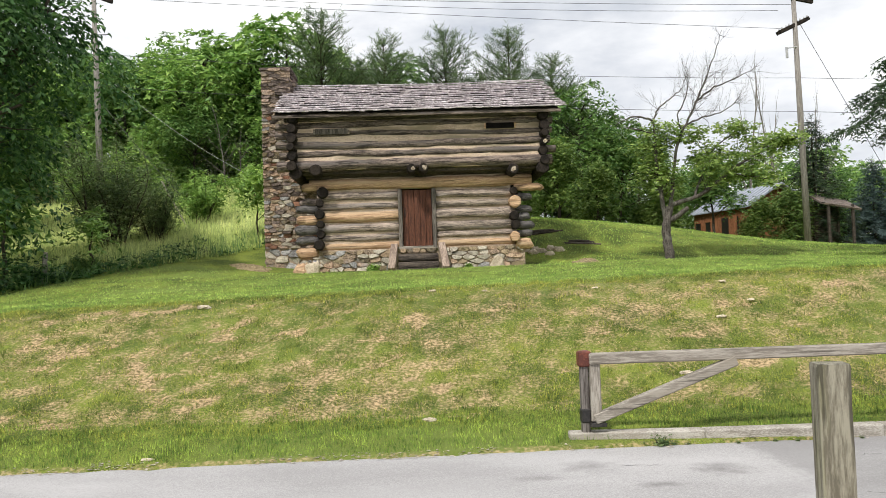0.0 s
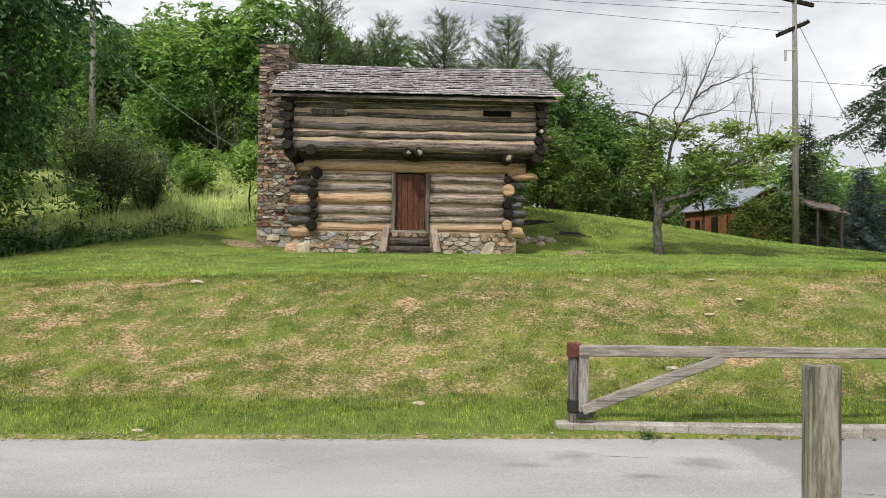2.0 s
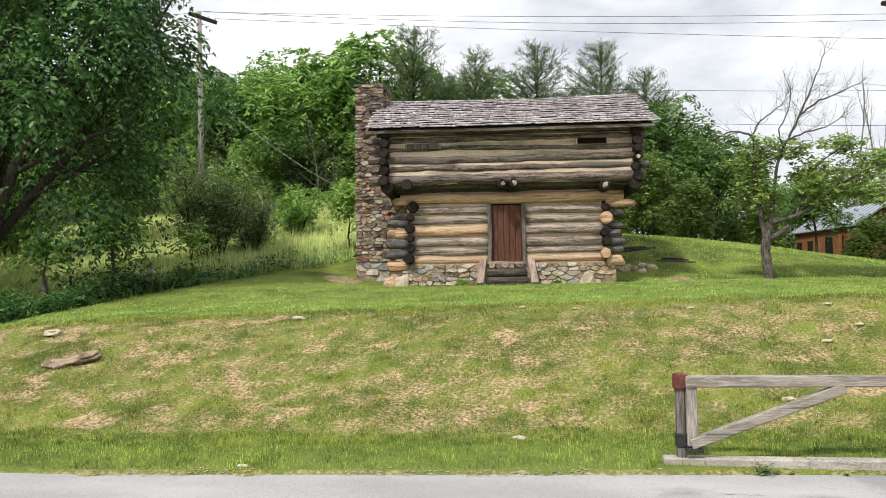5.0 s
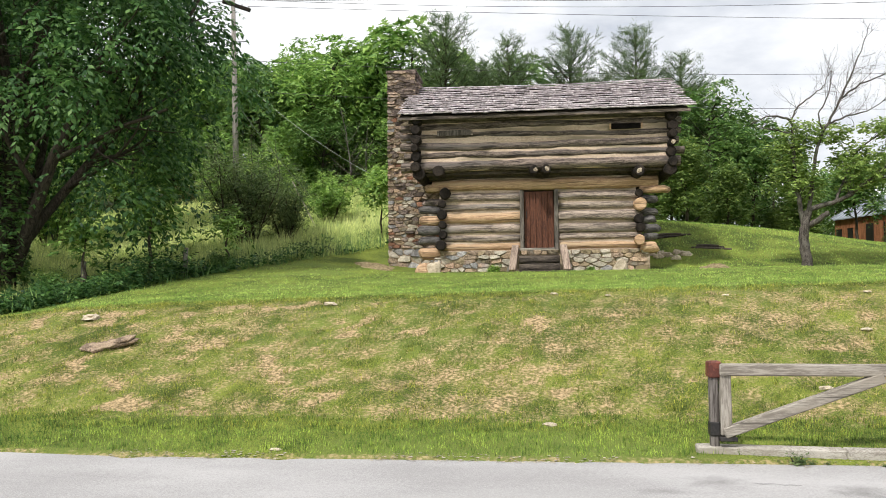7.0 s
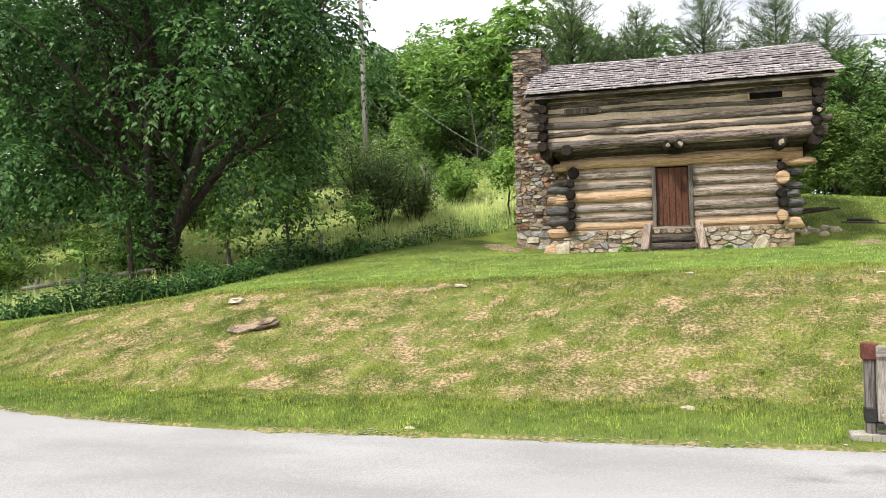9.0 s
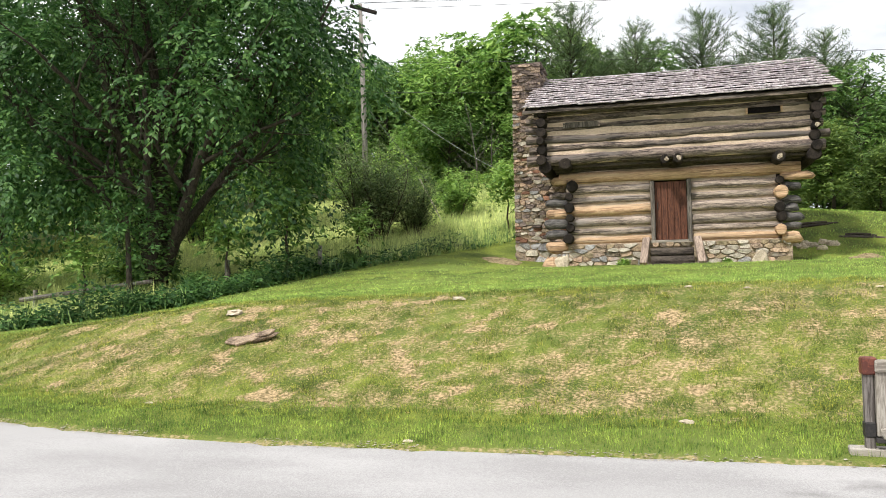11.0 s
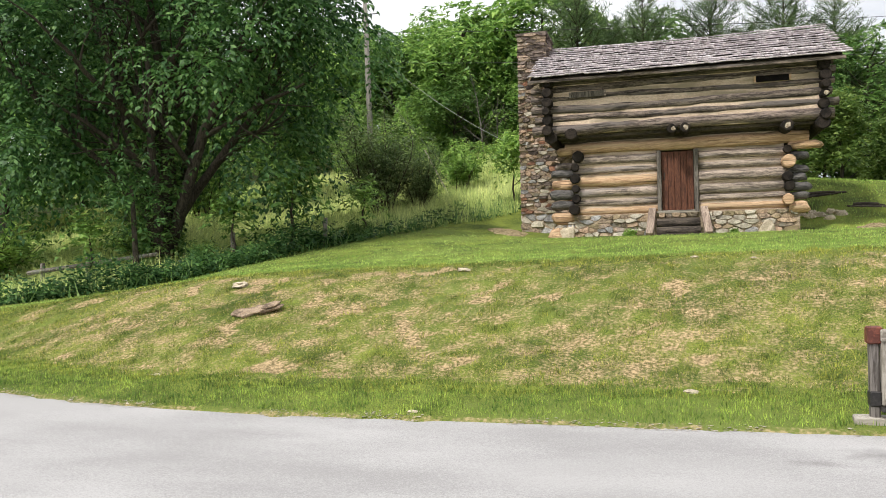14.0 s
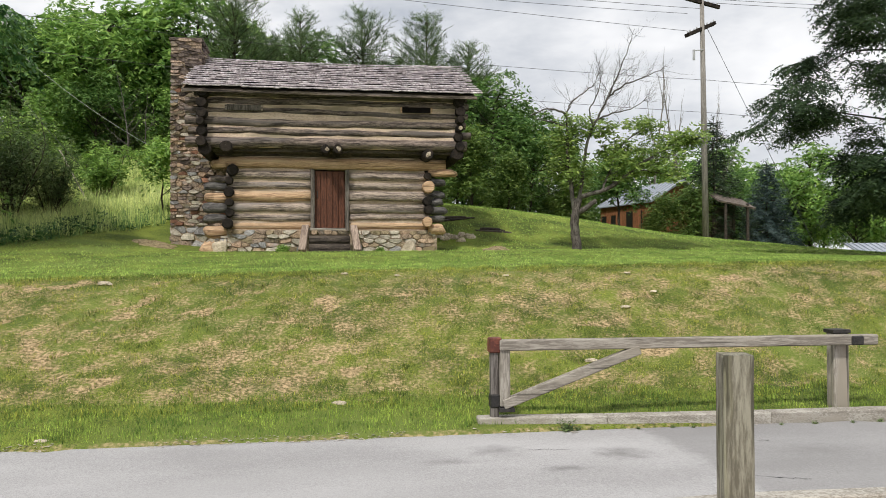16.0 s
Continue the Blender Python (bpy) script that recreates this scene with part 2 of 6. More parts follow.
def ground_material():
    """Mown grass, with straw and bare soil where the mesh attribute says the turf is dry."""
    # Green is darker than the blades: shade between tufts is put into the colour.
    m = mat("grass_ground", (0.055, 0.085, 0.013), (0.24, 0.29, 0.046), 0.9, 0.95, 0.7, (1, 1, 1), 60, 0.0, (0.165, 0.215, 0.042), dist=0.04)
    n, l = m.node_tree.nodes, m.node_tree.links
    bsdf = n["Principled BSDF"]
    green = bsdf.inputs["Base Color"].links[0].from_socket
    at = n.new("ShaderNodeAttribute")
    at.attribute_name = "dry"
    tn = n.new("ShaderNodeTexNoise")
    tn.inputs["Scale"].default_value, tn.inputs["Detail"].default_value = 24, 8
    geo = n.new("ShaderNodeNewGeometry")
    l.new(geo.outputs["Position"], tn.inputs["Vector"])
    rp = n.new("ShaderNodeValToRGB")
    rp.color_ramp.elements[0].position, rp.color_ramp.elements[0].color = 0.38, (0.17, 0.13, 0.055, 1)
    rp.color_ramp.elements[1].position, rp.color_ramp.elements[1].color = 0.62, (0.60, 0.44, 0.25, 1)
    l.new(tn.outputs["Fac"], rp.inputs["Fac"])
    ad = n.new("ShaderNodeMath")
    ad.operation = "MULTIPLY_ADD"
    l.new(tn.outputs["Fac"], ad.inputs[0])
    ad.inputs[1].default_value = 0.9
    sub = n.new("ShaderNodeMath")
    sub.operation = "SUBTRACT"
    l.new(at.outputs["Fac"], sub.inputs[0])
    sub.inputs[1].default_value = 0.45
    l.new(sub.outputs[0], ad.inputs[2])
    cl = n.new("ShaderNodeMapRange")
    cl.inputs["From Min"].default_value, cl.inputs["From Max"].default_value = 0.33, 0.80
    l.new(ad.outputs[0], cl.inputs["Value"])
    mx = n.new("ShaderNodeMixRGB")
    l.new(cl.outputs["Result"], mx.inputs["Fac"])
    l.new(green, mx.inputs["Color1"])
    l.new(rp.outputs["Color"], mx.inputs["Color2"])
    l.new(mx.outputs["Color"], bsdf.inputs["Base Color"])
    return m


M_GROUND = ground_material()


# ---- building helpers ----
class Geo:
    """Vertices and faces of one part, in world metres."""

    def __init__(self):
        self.v, self.f, self.n = [], [], 0

    def add(self, verts, faces):
        self.v.append(np.asarray(verts, float))
        self.f += [[i + self.n for i in q] for q in faces]
        self.n += len(verts)
        return self

    def mesh(self, name, material, smooth=False, origin=(0, 0, 0)):
        me = bpy.data.meshes.new(name)
        v = np.concatenate(self.v) - np.asarray(origin, float)
        me.from_pydata(v.tolist(), [], self.f)
        me.materials.append(material)
        if smooth:
            me.polygons.foreach_set("use_smooth", [True] * len(me.polygons))
        me.update()
        return me


def root(name, at, label, category, group="", kind=""):
    ob = new(name)
    ob.location = at
    ob.empty_display_size = 0.2
    return tagged(ob, label, category, group, kind)


def base_of(ob):
    while ob.parent:
        ob = ob.parent
    return ob.location


def part(name, geo, material, parent, label="", smooth=False):
    """One mesh object under a thing or a part; geo is in world metres."""
    ob = new(name, geo.mesh(name, material, smooth, base_of(parent)))
    ob.parent = parent
    return tagged(ob, label)


def thing(name, geo, material, at, label, category, group="", kind="", smooth=False):
    ob = new(name, geo.mesh(name, material, smooth, at))
    ob.location = at
    return tagged(ob, label, category, group, kind)


BOX_F = [(0, 3, 2, 1), (4, 5, 6, 7), (0, 1, 5, 4), (1, 2, 6, 5), (2, 3, 7, 6), (3, 0, 4, 7)]


def box(lo, hi, jit=0.0, rng=random):
    """A box with softened long edges: twelve-sided section, chamfered round the rim."""
    lo, hi = np.array(lo, float), np.array(hi, float)
    c = min(0.012, 0.12 * float((hi - lo).min()))
    vs, fs = [], []
    bm = bmesh.new()
    bmesh.ops.create_cube(bm, size=1.0)
    for v in bm.verts:
        v.co = [lo[i] + (v.co[i] + 0.5) * (hi[i] - lo[i]) + (rng.uniform(-jit, jit) if jit else 0) for i in range(3)]
    bmesh.ops.bevel(bm, geom=bm.edges[:], offset=c, segments=1, affect="EDGES")
    bm.verts.index_update()
    vs = [tuple(v.co) for v in bm.verts]
    fs = [[v.index for v in f.verts] for f in bm.faces]
    bm.free()
    return np.array(vs), fs


def turned(vf, m):
    v, f = vf
    a = np.array(m)
    return v @ a[:3, :3].T + a[:3, 3], f


def beam(a, b, w, h, up=(0, 0, 1)):
    """A bevelled bar from a to b, w wide and h high."""
    a, b = Vector(a), Vector(b)
    x = (b - a).normalized()
    y = Vector(up).cross(x).normalized()
    z = x.cross(y)
    m = Matrix((x, y, z)).transposed().to_4x4()
    m.translation = a
    return turned(box((0, -w / 2, -h / 2), ((b - a).length, w / 2, h / 2)), m)


def tube(pts, radii, seg=8, cap=True, wob=0.0, seed=0, flat=1.0):
    """A round bar along pts. wob: unevenness of its radius."""
    rng = np.random.RandomState(seed)
    pts = np.asarray(pts, float)
    n = len(pts)
    d = np.gradient(pts, axis=0)
    d /= np.linalg.norm(d, axis=1)[:, None] + 1e-9
    ref = np.array((0, 0, 1.0)) if abs(d[:, 2]).mean() < 0.7 else np.array((1.0, 0, 0))
    s = np.cross(d, ref)
    s /= np.linalg.norm(s, axis=1)[:, None]
    u = np.cross(s, d)
    ang = np.linspace(0, 2 * np.pi, seg, endpoint=False)
    prof = 1 + wob * 0.6 * rng.randn(seg)
    r = np.asarray(radii, float)[:, None] * prof[None] * (1 + wob * 0.5 * rng.randn(n, seg))
    v = pts[:, None] + r[..., None] * (np.cos(ang)[None, :, None] * s[:, None] + flat * np.sin(ang)[None, :, None] * u[:, None])
    v = v.reshape(-1, 3)
    f = [(i * seg + j, i * seg + (j + 1) % seg, (i + 1) * seg + (j + 1) % seg, (i + 1) * seg + j) for i in range(n - 1) for j in range(seg)]
    if cap:
        f += [list(range(seg))[::-1], list(range((n - 1) * seg, n * seg))]
    return v, f


def quads_mesh(name, V, material):
    """A mesh of loose quads (N, 4, 3) or triangles (N, 3, 3)."""
    V = np.asarray(V, np.float32)
    N = None
    if V.shape[2] == 6:  # soft normals; every piece is wound to face with them
        V, N = V[..., :3].copy(), V[..., 3:].copy()
        flip = np.einsum("ij,ij->i", np.cross(V[:, 1] - V[:, 0], V[:, 2] - V[:, 0]), N[:, 0]) < 0
        V[flip] = V[flip][:, ::-1]
        N[flip] = N[flip][:, ::-1]
    n, k = V.shape[:2]
    me = bpy.data.meshes.new(name)
    me.vertices.add(n * k)
    me.vertices.foreach_set("co", V.reshape(-1))
    me.loops.add(n * k)
    me.loops.foreach_set("vertex_index", np.arange(n * k, dtype=np.int32))
    me.polygons.add(n)
    me.polygons.foreach_set("loop_start", np.arange(0, n * k, k, dtype=np.int32))
    me.materials.append(material)
    me.update(calc_edges=True)
    if N is not None:
        me.polygons.foreach_set("use_smooth", np.ones(n, dtype=bool))
        me.normals_split_custom_set_from_vertices(N.reshape(-1, 3).tolist())
    return me


# ---- the lie of the land ----
def smooth(a, b, x):
    t = np.clip((x - a) / (b - a), 0, 1)
    return t * t * (3 - 2 * t)


KX = np.array([-60, -30, -18, -12, -8, -4, 4, 9, 16, 25, 45.0])
KY = np.array([13, 18, 24, 28, 34, 42, 60, 95.0])
KZ = np.array([
    [-0.6, -0.3, 0.30, 0.72, 1.20, 1.34, 1.49, 1.56, 1.52, 1.28, 0.5],
    [-0.6, -0.3, 0.45, 1.05, 1.45, 1.52, 1.64, 1.69, 1.62, 1.36, 0.5],
    [-0.3, 0.2, 1.10, 1.80, 2.05, 1.90, 1.92, 1.95, 1.80, 1.55, 0.6],
    [0.2, 0.9, 1.80, 2.45, 2.60, 2.15, 2.12, 2.15, 2.05, 1.70, 0.7],
    [1.5, 2.2, 3.20, 3.70, 3.80, 3.75, 4.05, 3.75, 2.80, 1.95, 0.8],
    [4.0, 4.6, 5.60, 6.00, 6.10, 5.80, 4.90, 4.20, 3.05, 2.15, 1.0],
    [8.0, 9.0, 10.5, 11.0, 10.5, 9.50, 7.50, 5.80, 4.00, 2.60, 1.4],
    [15., 17., 19.0, 19.5, 18.5, 16.0, 12.0, 9.00, 6.00, 4.00, 2.5]])


def cubic(kx, x):
    """Index and smooth weight of x among the knots kx."""
    x = np.clip(x, kx[0], kx[-1])
    i = np.clip(np.searchsorted(kx, x) - 1, 0, len(kx) - 2)
    return i, (x - kx[i]) / (kx[i + 1] - kx[i])


def road_edge(x):
    s = np.maximum(0, -3.2 - np.asarray(x, float))
    return 7.27 + np.where(s < 6, 0.033 * s * s, 0.033 * 36 + 0.4 * (s - 6))


def upland(x, y):
    def spline(vals, t):
        a, b, c, d = vals
        return b + 0.5 * t * (c - a + t * (2 * a - 5 * b + 4 * c - d + t * (3 * (b - c) + d - a)))
    i, s = cubic(KX, x)
    j, t = cubic(KY, y)
    nx, ny = len(KX) - 1, len(KY) - 1
    rows = []
    for dj in (-1, 0, 1, 2):
        jj = np.clip(j + dj, 0, ny)
        rows.append(spline([KZ[jj, np.clip(i + di, 0, nx)] for di in (-1, 0, 1, 2)], s))
    return spline(rows, t)


def height(x, y):
    x, y = np.asarray(x, float), np.asarray(y, float)
    re = road_edge(x)
    foot = re + 1.25
    top = upland(x, np.maximum(y, 13.0))
    crest = np.maximum(13.0, foot + 2.5)
    k = np.clip((y - foot) / (crest - foot), 0, 1)
    ramp = np.where(k < 0.12, k * k / 0.24, np.where(k < 0.72, (k - 0.06), 0.66 + (k - 0.72) - (k - 0.72) ** 2 / 0.56)) / 0.80
    verge = 0.03 + 0.12 * np.clip((y - re) / 1.25, 0, 1)
    z = verge + np.clip(ramp, 0, 1) * (top - verge)
    return np.where(y < re + 0.05, -0.06 + 0.09 * smooth(-0.12, 0.05, y - re), z)


def fbm(x, y, s, seed, octaves=4):
    """Smooth noise of the plan, about -1 to 1, from sums of turned waves."""
    rng = np.random.RandomState(seed)
    out, amp = np.zeros(np.broadcast(x, y).shape), 1.0
    for o in range(octaves):
        acc = 0
        for k in range(7):
            a, ph = rng.uniform(0, 2 * np.pi, 2)
            w = s * 2 ** o * rng.uniform(0.7, 1.4)
            acc = acc + np.sin(w * (np.cos(a) * x + np.sin(a) * y) + ph + 1.3 * np.sin(0.7 * w * (np.cos(a + 2) * x + np.sin(a + 2) * y)))
        out = out + amp * acc / 3.2
        amp *= 0.6
    return out / 1.7


def dryness(x, y):
    """How far the turf has dried out: 0 green, 1 bare straw and soil."""
    re = road_edge(x)
    fine = fbm(x, y, 11, 11, 3)
    band = smooth(0.95, 1.45, y - re + 0.1 * fine) * (1 - smooth(12.3, 13.2, y + 0.12 * fine)) * (1 - 0.45 * smooth(-8, -13, x))
    d = band * np.clip(0.445 + 0.13 * fbm(x, y, 1.3, 5, 3) + 0.18 * fbm(x, y, 7.5, 15, 3) + 0.24 * fine, 0, 1)
    bare = band * smooth(0.52, 0.9, fbm(x, y, 4.2, 51, 4) + 0.3 * fine + 0.35 * smooth(11.2, 12.4, y) * smooth(0, -4, x) - 0.02 * (x + 3))
    d = np.maximum(d, bare)
    far = 0.3 * np.clip(fbm(x, y, 0.8, 21, 3), 0, 1) * (y > 13)
    edge = 0.5 * (1 - smooth(0.02, 0.13, y - re + 0.08 * fine))
    return np.clip(np.maximum(np.maximum(d, far), edge), 0, 1)


def turf(x, y):
    """The height of the turf with its small bumps and worn hollows."""
    bank = (y > road_edge(x) + 0.4) & (y < 14)
    z = height(x, y) + np.where(bank, 0.028 * fbm(x, y, 6, 31, 3) - 0.03 * dryness(x, y), 0.0)
    return z + np.where(y >= 14, 0.02 * fbm(x, y, 1.2, 33, 3), 0.0)


def build_ground():
    xs = np.concatenate([[-700, -400, -220, -130, -90], np.arange(-70, -17, 2.0), np.arange(-17, 14, 0.125), np.arange(14, 72, 2.0), [90, 130, 220, 400, 700]])
    ys = np.concatenate([[-500, -200, -80, -30, -10, 0, 4, 6, 6.6], np.arange(6.9, 14, 0.1), np.arange(14, 34, 0.4), np.arange(34, 100, 2.0), [120, 160, 240, 400, 800]])
    X, Y = np.meshgrid(xs, ys)
    Z = turf(X, Y)
    D = dryness(X, Y)
    nx, ny = len(xs), len(ys)
    g = Geo().add(np.stack([X, Y, Z], -1).reshape(-1, 3), [(j * nx + i, j * nx + i + 1, (j + 1) * nx + i + 1, (j + 1) * nx + i) for j in range(ny - 1) for i in range(nx - 1)])
    ob = thing("ground", g, M_GROUND, (0, 0, 0), "green mown lawn and dry grassy bank rising from the road", "ground", kind="structure", smooth=True)
    at = ob.data.attributes.new("dry", "FLOAT", "POINT")
    at.data.foreach_set("value", D.reshape(-1))
    return ob


build_ground()


def build_road():
    xs = np.concatenate([np.arange(-80, -14, 4.0), np.arange(-14, 10, 0.3), np.arange(10, 82, 4.0)])
    rng = np.random.RandomState(4)
    edge = road_edge(xs) + 0.06 * rng.randn(len(xs)) * (np.abs(xs) < 14)
    ys = [-14, 0, 4, 6]
    rows = [np.stack([xs, np.full(len(xs), y), np.zeros(len(xs))], 1) for y in ys]
    rows.append(np.stack([xs, edge, np.zeros(len(xs))], 1))
    rows.append(np.stack([xs, edge + 0.02, np.full(len(xs), -0.08)], 1))
    n = len(xs)
    g = Geo().add(np.concatenate(rows), [(j * n + i, j * n + i + 1, (j + 1) * n + i + 1, (j + 1) * n + i) for j in range(len(rows) - 1) for i in range(n - 1)])
    thing("road", g, M_ROAD, (0, 0, 0), "pale worn grey asphalt road along the foot of the bank", "road", kind="structure")


build_road()

# ---- log cabin ----
FY, UY = 26.6, 26.05          # lower and overhanging front faces
BACK = 32.0
cabin = root("log_cabin", (0.4, 29.0, 2.1), "two-storey weathered log cabin with overhanging upper floor and stone chimney", "cabin")
cab_rng = random.Random(7)


def log(x0, x1, y, z, r, material, seed, name="log", flat=1.0, label=""):
    n = max(3, int((x1 - x0) / 0.3))
    rng = np.random.RandomState(seed)
    xs = np.linspace(x0, x1, n)
    dz = np.cumsum(rng.randn(n)) * 0.011
    dz -= np.linspace(dz[0], dz[-1], n)
    rr = r * (1 + 0.05 * np.sin(xs * rng.uniform(0.8, 2) + rng.uniform(0, 6)) + 0.02 * rng.randn(n))
    pts = np.stack([xs, y + 0.01 * rng.randn(n), z + dz], 1)
    return part(name, Geo().add(*tube(pts, rr, 20, True, 0.05, seed, flat)), material, cabin, label, smooth=True)


def cross_log(x, y0, y1, z, r, material, seed, name="side_log", label=""):
    rng = np.random.RandomState(seed)
    n = 8
    ys = np.concatenate([[y0, y0 + 0.015], np.linspace(y0 + 0.1, y1, n)])
    rr = r * (1 + 0.04 * rng.randn(n + 2))
    rr[0] = r * 0.86
    ys[0] -= 0.03 * rng.rand()
    pts = np.stack([np.full(n + 2, x), ys, np.full(n + 2, z)], 1)
    return part(name, Geo().add(*tube(pts, rr, 12, True, 0.05, seed)), material, cabin, label)


def butt(x0, x1, y, z, r, material, seed):
    """The hewn end of a front log beyond the corner: swells a little, then rounds off."""
    rng = np.random.RandomState(seed)
    f = np.array([0, 0.25, 0.55, 0.8, 0.93, 1.0])
    pts = np.stack([x0 + (x1 - x0) * f, y + 0.015 * rng.randn(6), z + 0.012 * rng.randn(6)], 1)
    rr = r * np.array([0.86, 1.0, 1.04, 0.98, 0.84, 0.55]) * (1 + 0.03 * rng.randn(6))
    return part("log_end", Geo().add(*tube(pts, rr, 14, True, 0.07, seed)), material, cabin, "rounded log end at the corner notch", smooth=True)


LOWER = [(4.86, 0.19, M_LOGTAN), (4.46, 0.145, M_LOG), (4.12, 0.12, M_LOG), (3.78, 0.175, M_LOGTAN), (3.39, 0.155, M_LOG), (3.09, 0.115, M_LOG), (2.80, 0.12, M_LOGTAN)]
DOOR_L, DOOR_R = -0.24, 0.98
for k, (z, r, m) in enumerate(LOWER):
    if k == 0:
        log(-3.2, 4.25, FY + 0.1, z, r, m, 100, "door_header_log")
        continue
    right = M_LOG if k == 3 else m
    log(-2.95, DOOR_L - 0.01, FY + 0.1, z, r, m, 110 + k)
    log(DOOR_R + 0.01, 3.7, FY + 0.1, z + cab_rng.uniform(-0.02, 0.03), r, right, 130 + k)
# weathered butts that run on past the corner notches
for k, (x, z, r, m) in enumerate(((-3.42, 4.80, 0.15, M_LOGTAN), (-3.50, 4.30, 0.13, M_LOGUP), (-3.66, 4.07, 0.14, M_BUTT), (-3.62, 3.70, 0.17, M_LOGTAN), (-3.70, 3.37, 0.18, M_BUTT), (-3.68, 3.02, 0.15, M_BUTT), (-3.66, 2.60, 0.19, M_LOGTAN))):
    butt(-2.93, x, FY + 0.02, z, r, m, 210 + k)
for k, (x, z, r, m) in enumerate(((4.64, 4.60, 0.13, M_LOGTAN), (4.25, 4.28, 0.13, M_BUTT), (4.22, 3.87, 0.13, M_BUTT), (4.16, 3.61, 0.13, M_BUTT), (4.27, 3.32, 0.14, M_BUTT), (4.22, 3.05, 0.13, M_BUTT), (4.22, 2.70, 0.19, M_LOGTAN))):
    butt(3.66, x, FY + 0.02, z, r, m, 230 + k)
# Top log under the overhang: the shade there is put into its dark colour.
log(-3.3, 4.3, FY + 0.12, 5.2, 0.15, M_LOGDARK, 150)
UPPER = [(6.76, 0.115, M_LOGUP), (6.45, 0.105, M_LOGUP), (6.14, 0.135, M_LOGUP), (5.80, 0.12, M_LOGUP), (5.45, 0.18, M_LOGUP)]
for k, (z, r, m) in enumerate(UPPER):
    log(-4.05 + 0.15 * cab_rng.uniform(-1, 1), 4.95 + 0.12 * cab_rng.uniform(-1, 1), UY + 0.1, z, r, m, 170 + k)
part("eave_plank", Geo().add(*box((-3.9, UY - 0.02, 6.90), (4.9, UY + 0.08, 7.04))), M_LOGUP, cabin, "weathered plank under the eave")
# chinking lies back between the logs
part("chinking", Geo().add(*box((-2.8, FY + 0.06, 2.66), (DOOR_L - 0.02, FY + 0.2, 5.1))), M_CHINK, cabin)
part("chinking", Geo().add(*box((DOOR_R + 0.02, FY + 0.06, 2.66), (3.55, FY + 0.2, 5.1))), M_CHINK, cabin)
part("chinking", Geo().add(*box((-3.5, UY + 0.03, 5.3), (4.5, UY + 0.18, 7.0))), M_CHINK, cabin)
part("chinking", Geo().add(*box((DOOR_L - 0.015, FY + 0.062, 4.67), (DOOR_R + 0.015, FY + 0.198, 5.1))), M_CHINK, cabin)
part("upper_floor", Geo().add(*box((-3.6, UY + 0.2, 5.18), (4.6, BACK, 5.3))), M_LOGDARK, cabin)
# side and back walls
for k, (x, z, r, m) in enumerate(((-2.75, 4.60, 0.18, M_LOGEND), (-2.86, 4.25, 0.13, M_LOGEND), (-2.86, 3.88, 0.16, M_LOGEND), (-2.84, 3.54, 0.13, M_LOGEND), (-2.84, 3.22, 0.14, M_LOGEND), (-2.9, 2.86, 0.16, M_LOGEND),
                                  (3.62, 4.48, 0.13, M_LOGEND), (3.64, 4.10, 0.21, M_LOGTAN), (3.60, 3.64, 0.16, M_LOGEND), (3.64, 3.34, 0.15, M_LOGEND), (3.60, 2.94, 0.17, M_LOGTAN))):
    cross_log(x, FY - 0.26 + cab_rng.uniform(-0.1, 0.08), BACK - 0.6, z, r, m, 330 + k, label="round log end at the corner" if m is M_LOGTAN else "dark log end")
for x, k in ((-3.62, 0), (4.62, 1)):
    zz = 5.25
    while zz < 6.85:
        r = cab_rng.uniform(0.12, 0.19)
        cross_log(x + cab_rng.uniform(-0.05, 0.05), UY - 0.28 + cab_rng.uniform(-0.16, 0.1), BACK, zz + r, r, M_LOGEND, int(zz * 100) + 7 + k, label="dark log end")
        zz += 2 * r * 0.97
part("back_wall", Geo().add(*box((-3.4, BACK - 0.7, 2.6), (4.2, BACK - 0.5, 5.2))), M_LOG, cabin)
part("back_wall", Geo().add(*box((-3.6, BACK - 0.1, 5.2), (4.6, BACK + 0.1, 7.0))), M_LOG, cabin)
for x, k in ((-2.92, 0), (3.68, 1)):
    part("side_wall", Geo().add(*box((x - 0.06, FY + 0.22, 2.6), (x + 0.06, BACK - 0.7, 5.2))), M_LOGDARK, cabin)
for x, k in ((-3.62, 0), (4.62, 1)):
    g = Geo().add([(x - 0.05, UY + 0.3, 5.3), (x - 0.05, BACK, 5.3), (x - 0.05, BACK, 7.0), (x - 0.05, 29.15, 8.62), (x - 0.05, UY + 0.3, 7.1),
                   (x + 0.05, UY + 0.3, 5.3), (x + 0.05, BACK, 5.3), (x + 0.05, BACK, 7.0), (x + 0.05, 29.15, 8.62), (x + 0.05, UY + 0.3, 7.1)],
                  [(0, 1, 2, 3, 4), (9, 8, 7, 6, 5), (0, 5, 6, 1), (1, 6, 7, 2), (2, 7, 8, 3), (3, 8, 9, 4), (4, 9, 5, 0)])
    part("gable", g, M_LOGDARK, cabin)
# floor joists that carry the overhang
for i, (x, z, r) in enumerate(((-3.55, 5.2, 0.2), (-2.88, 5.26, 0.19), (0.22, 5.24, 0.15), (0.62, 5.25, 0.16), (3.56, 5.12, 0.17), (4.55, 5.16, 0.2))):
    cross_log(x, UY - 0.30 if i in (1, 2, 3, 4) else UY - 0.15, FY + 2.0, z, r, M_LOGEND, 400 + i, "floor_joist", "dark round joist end")


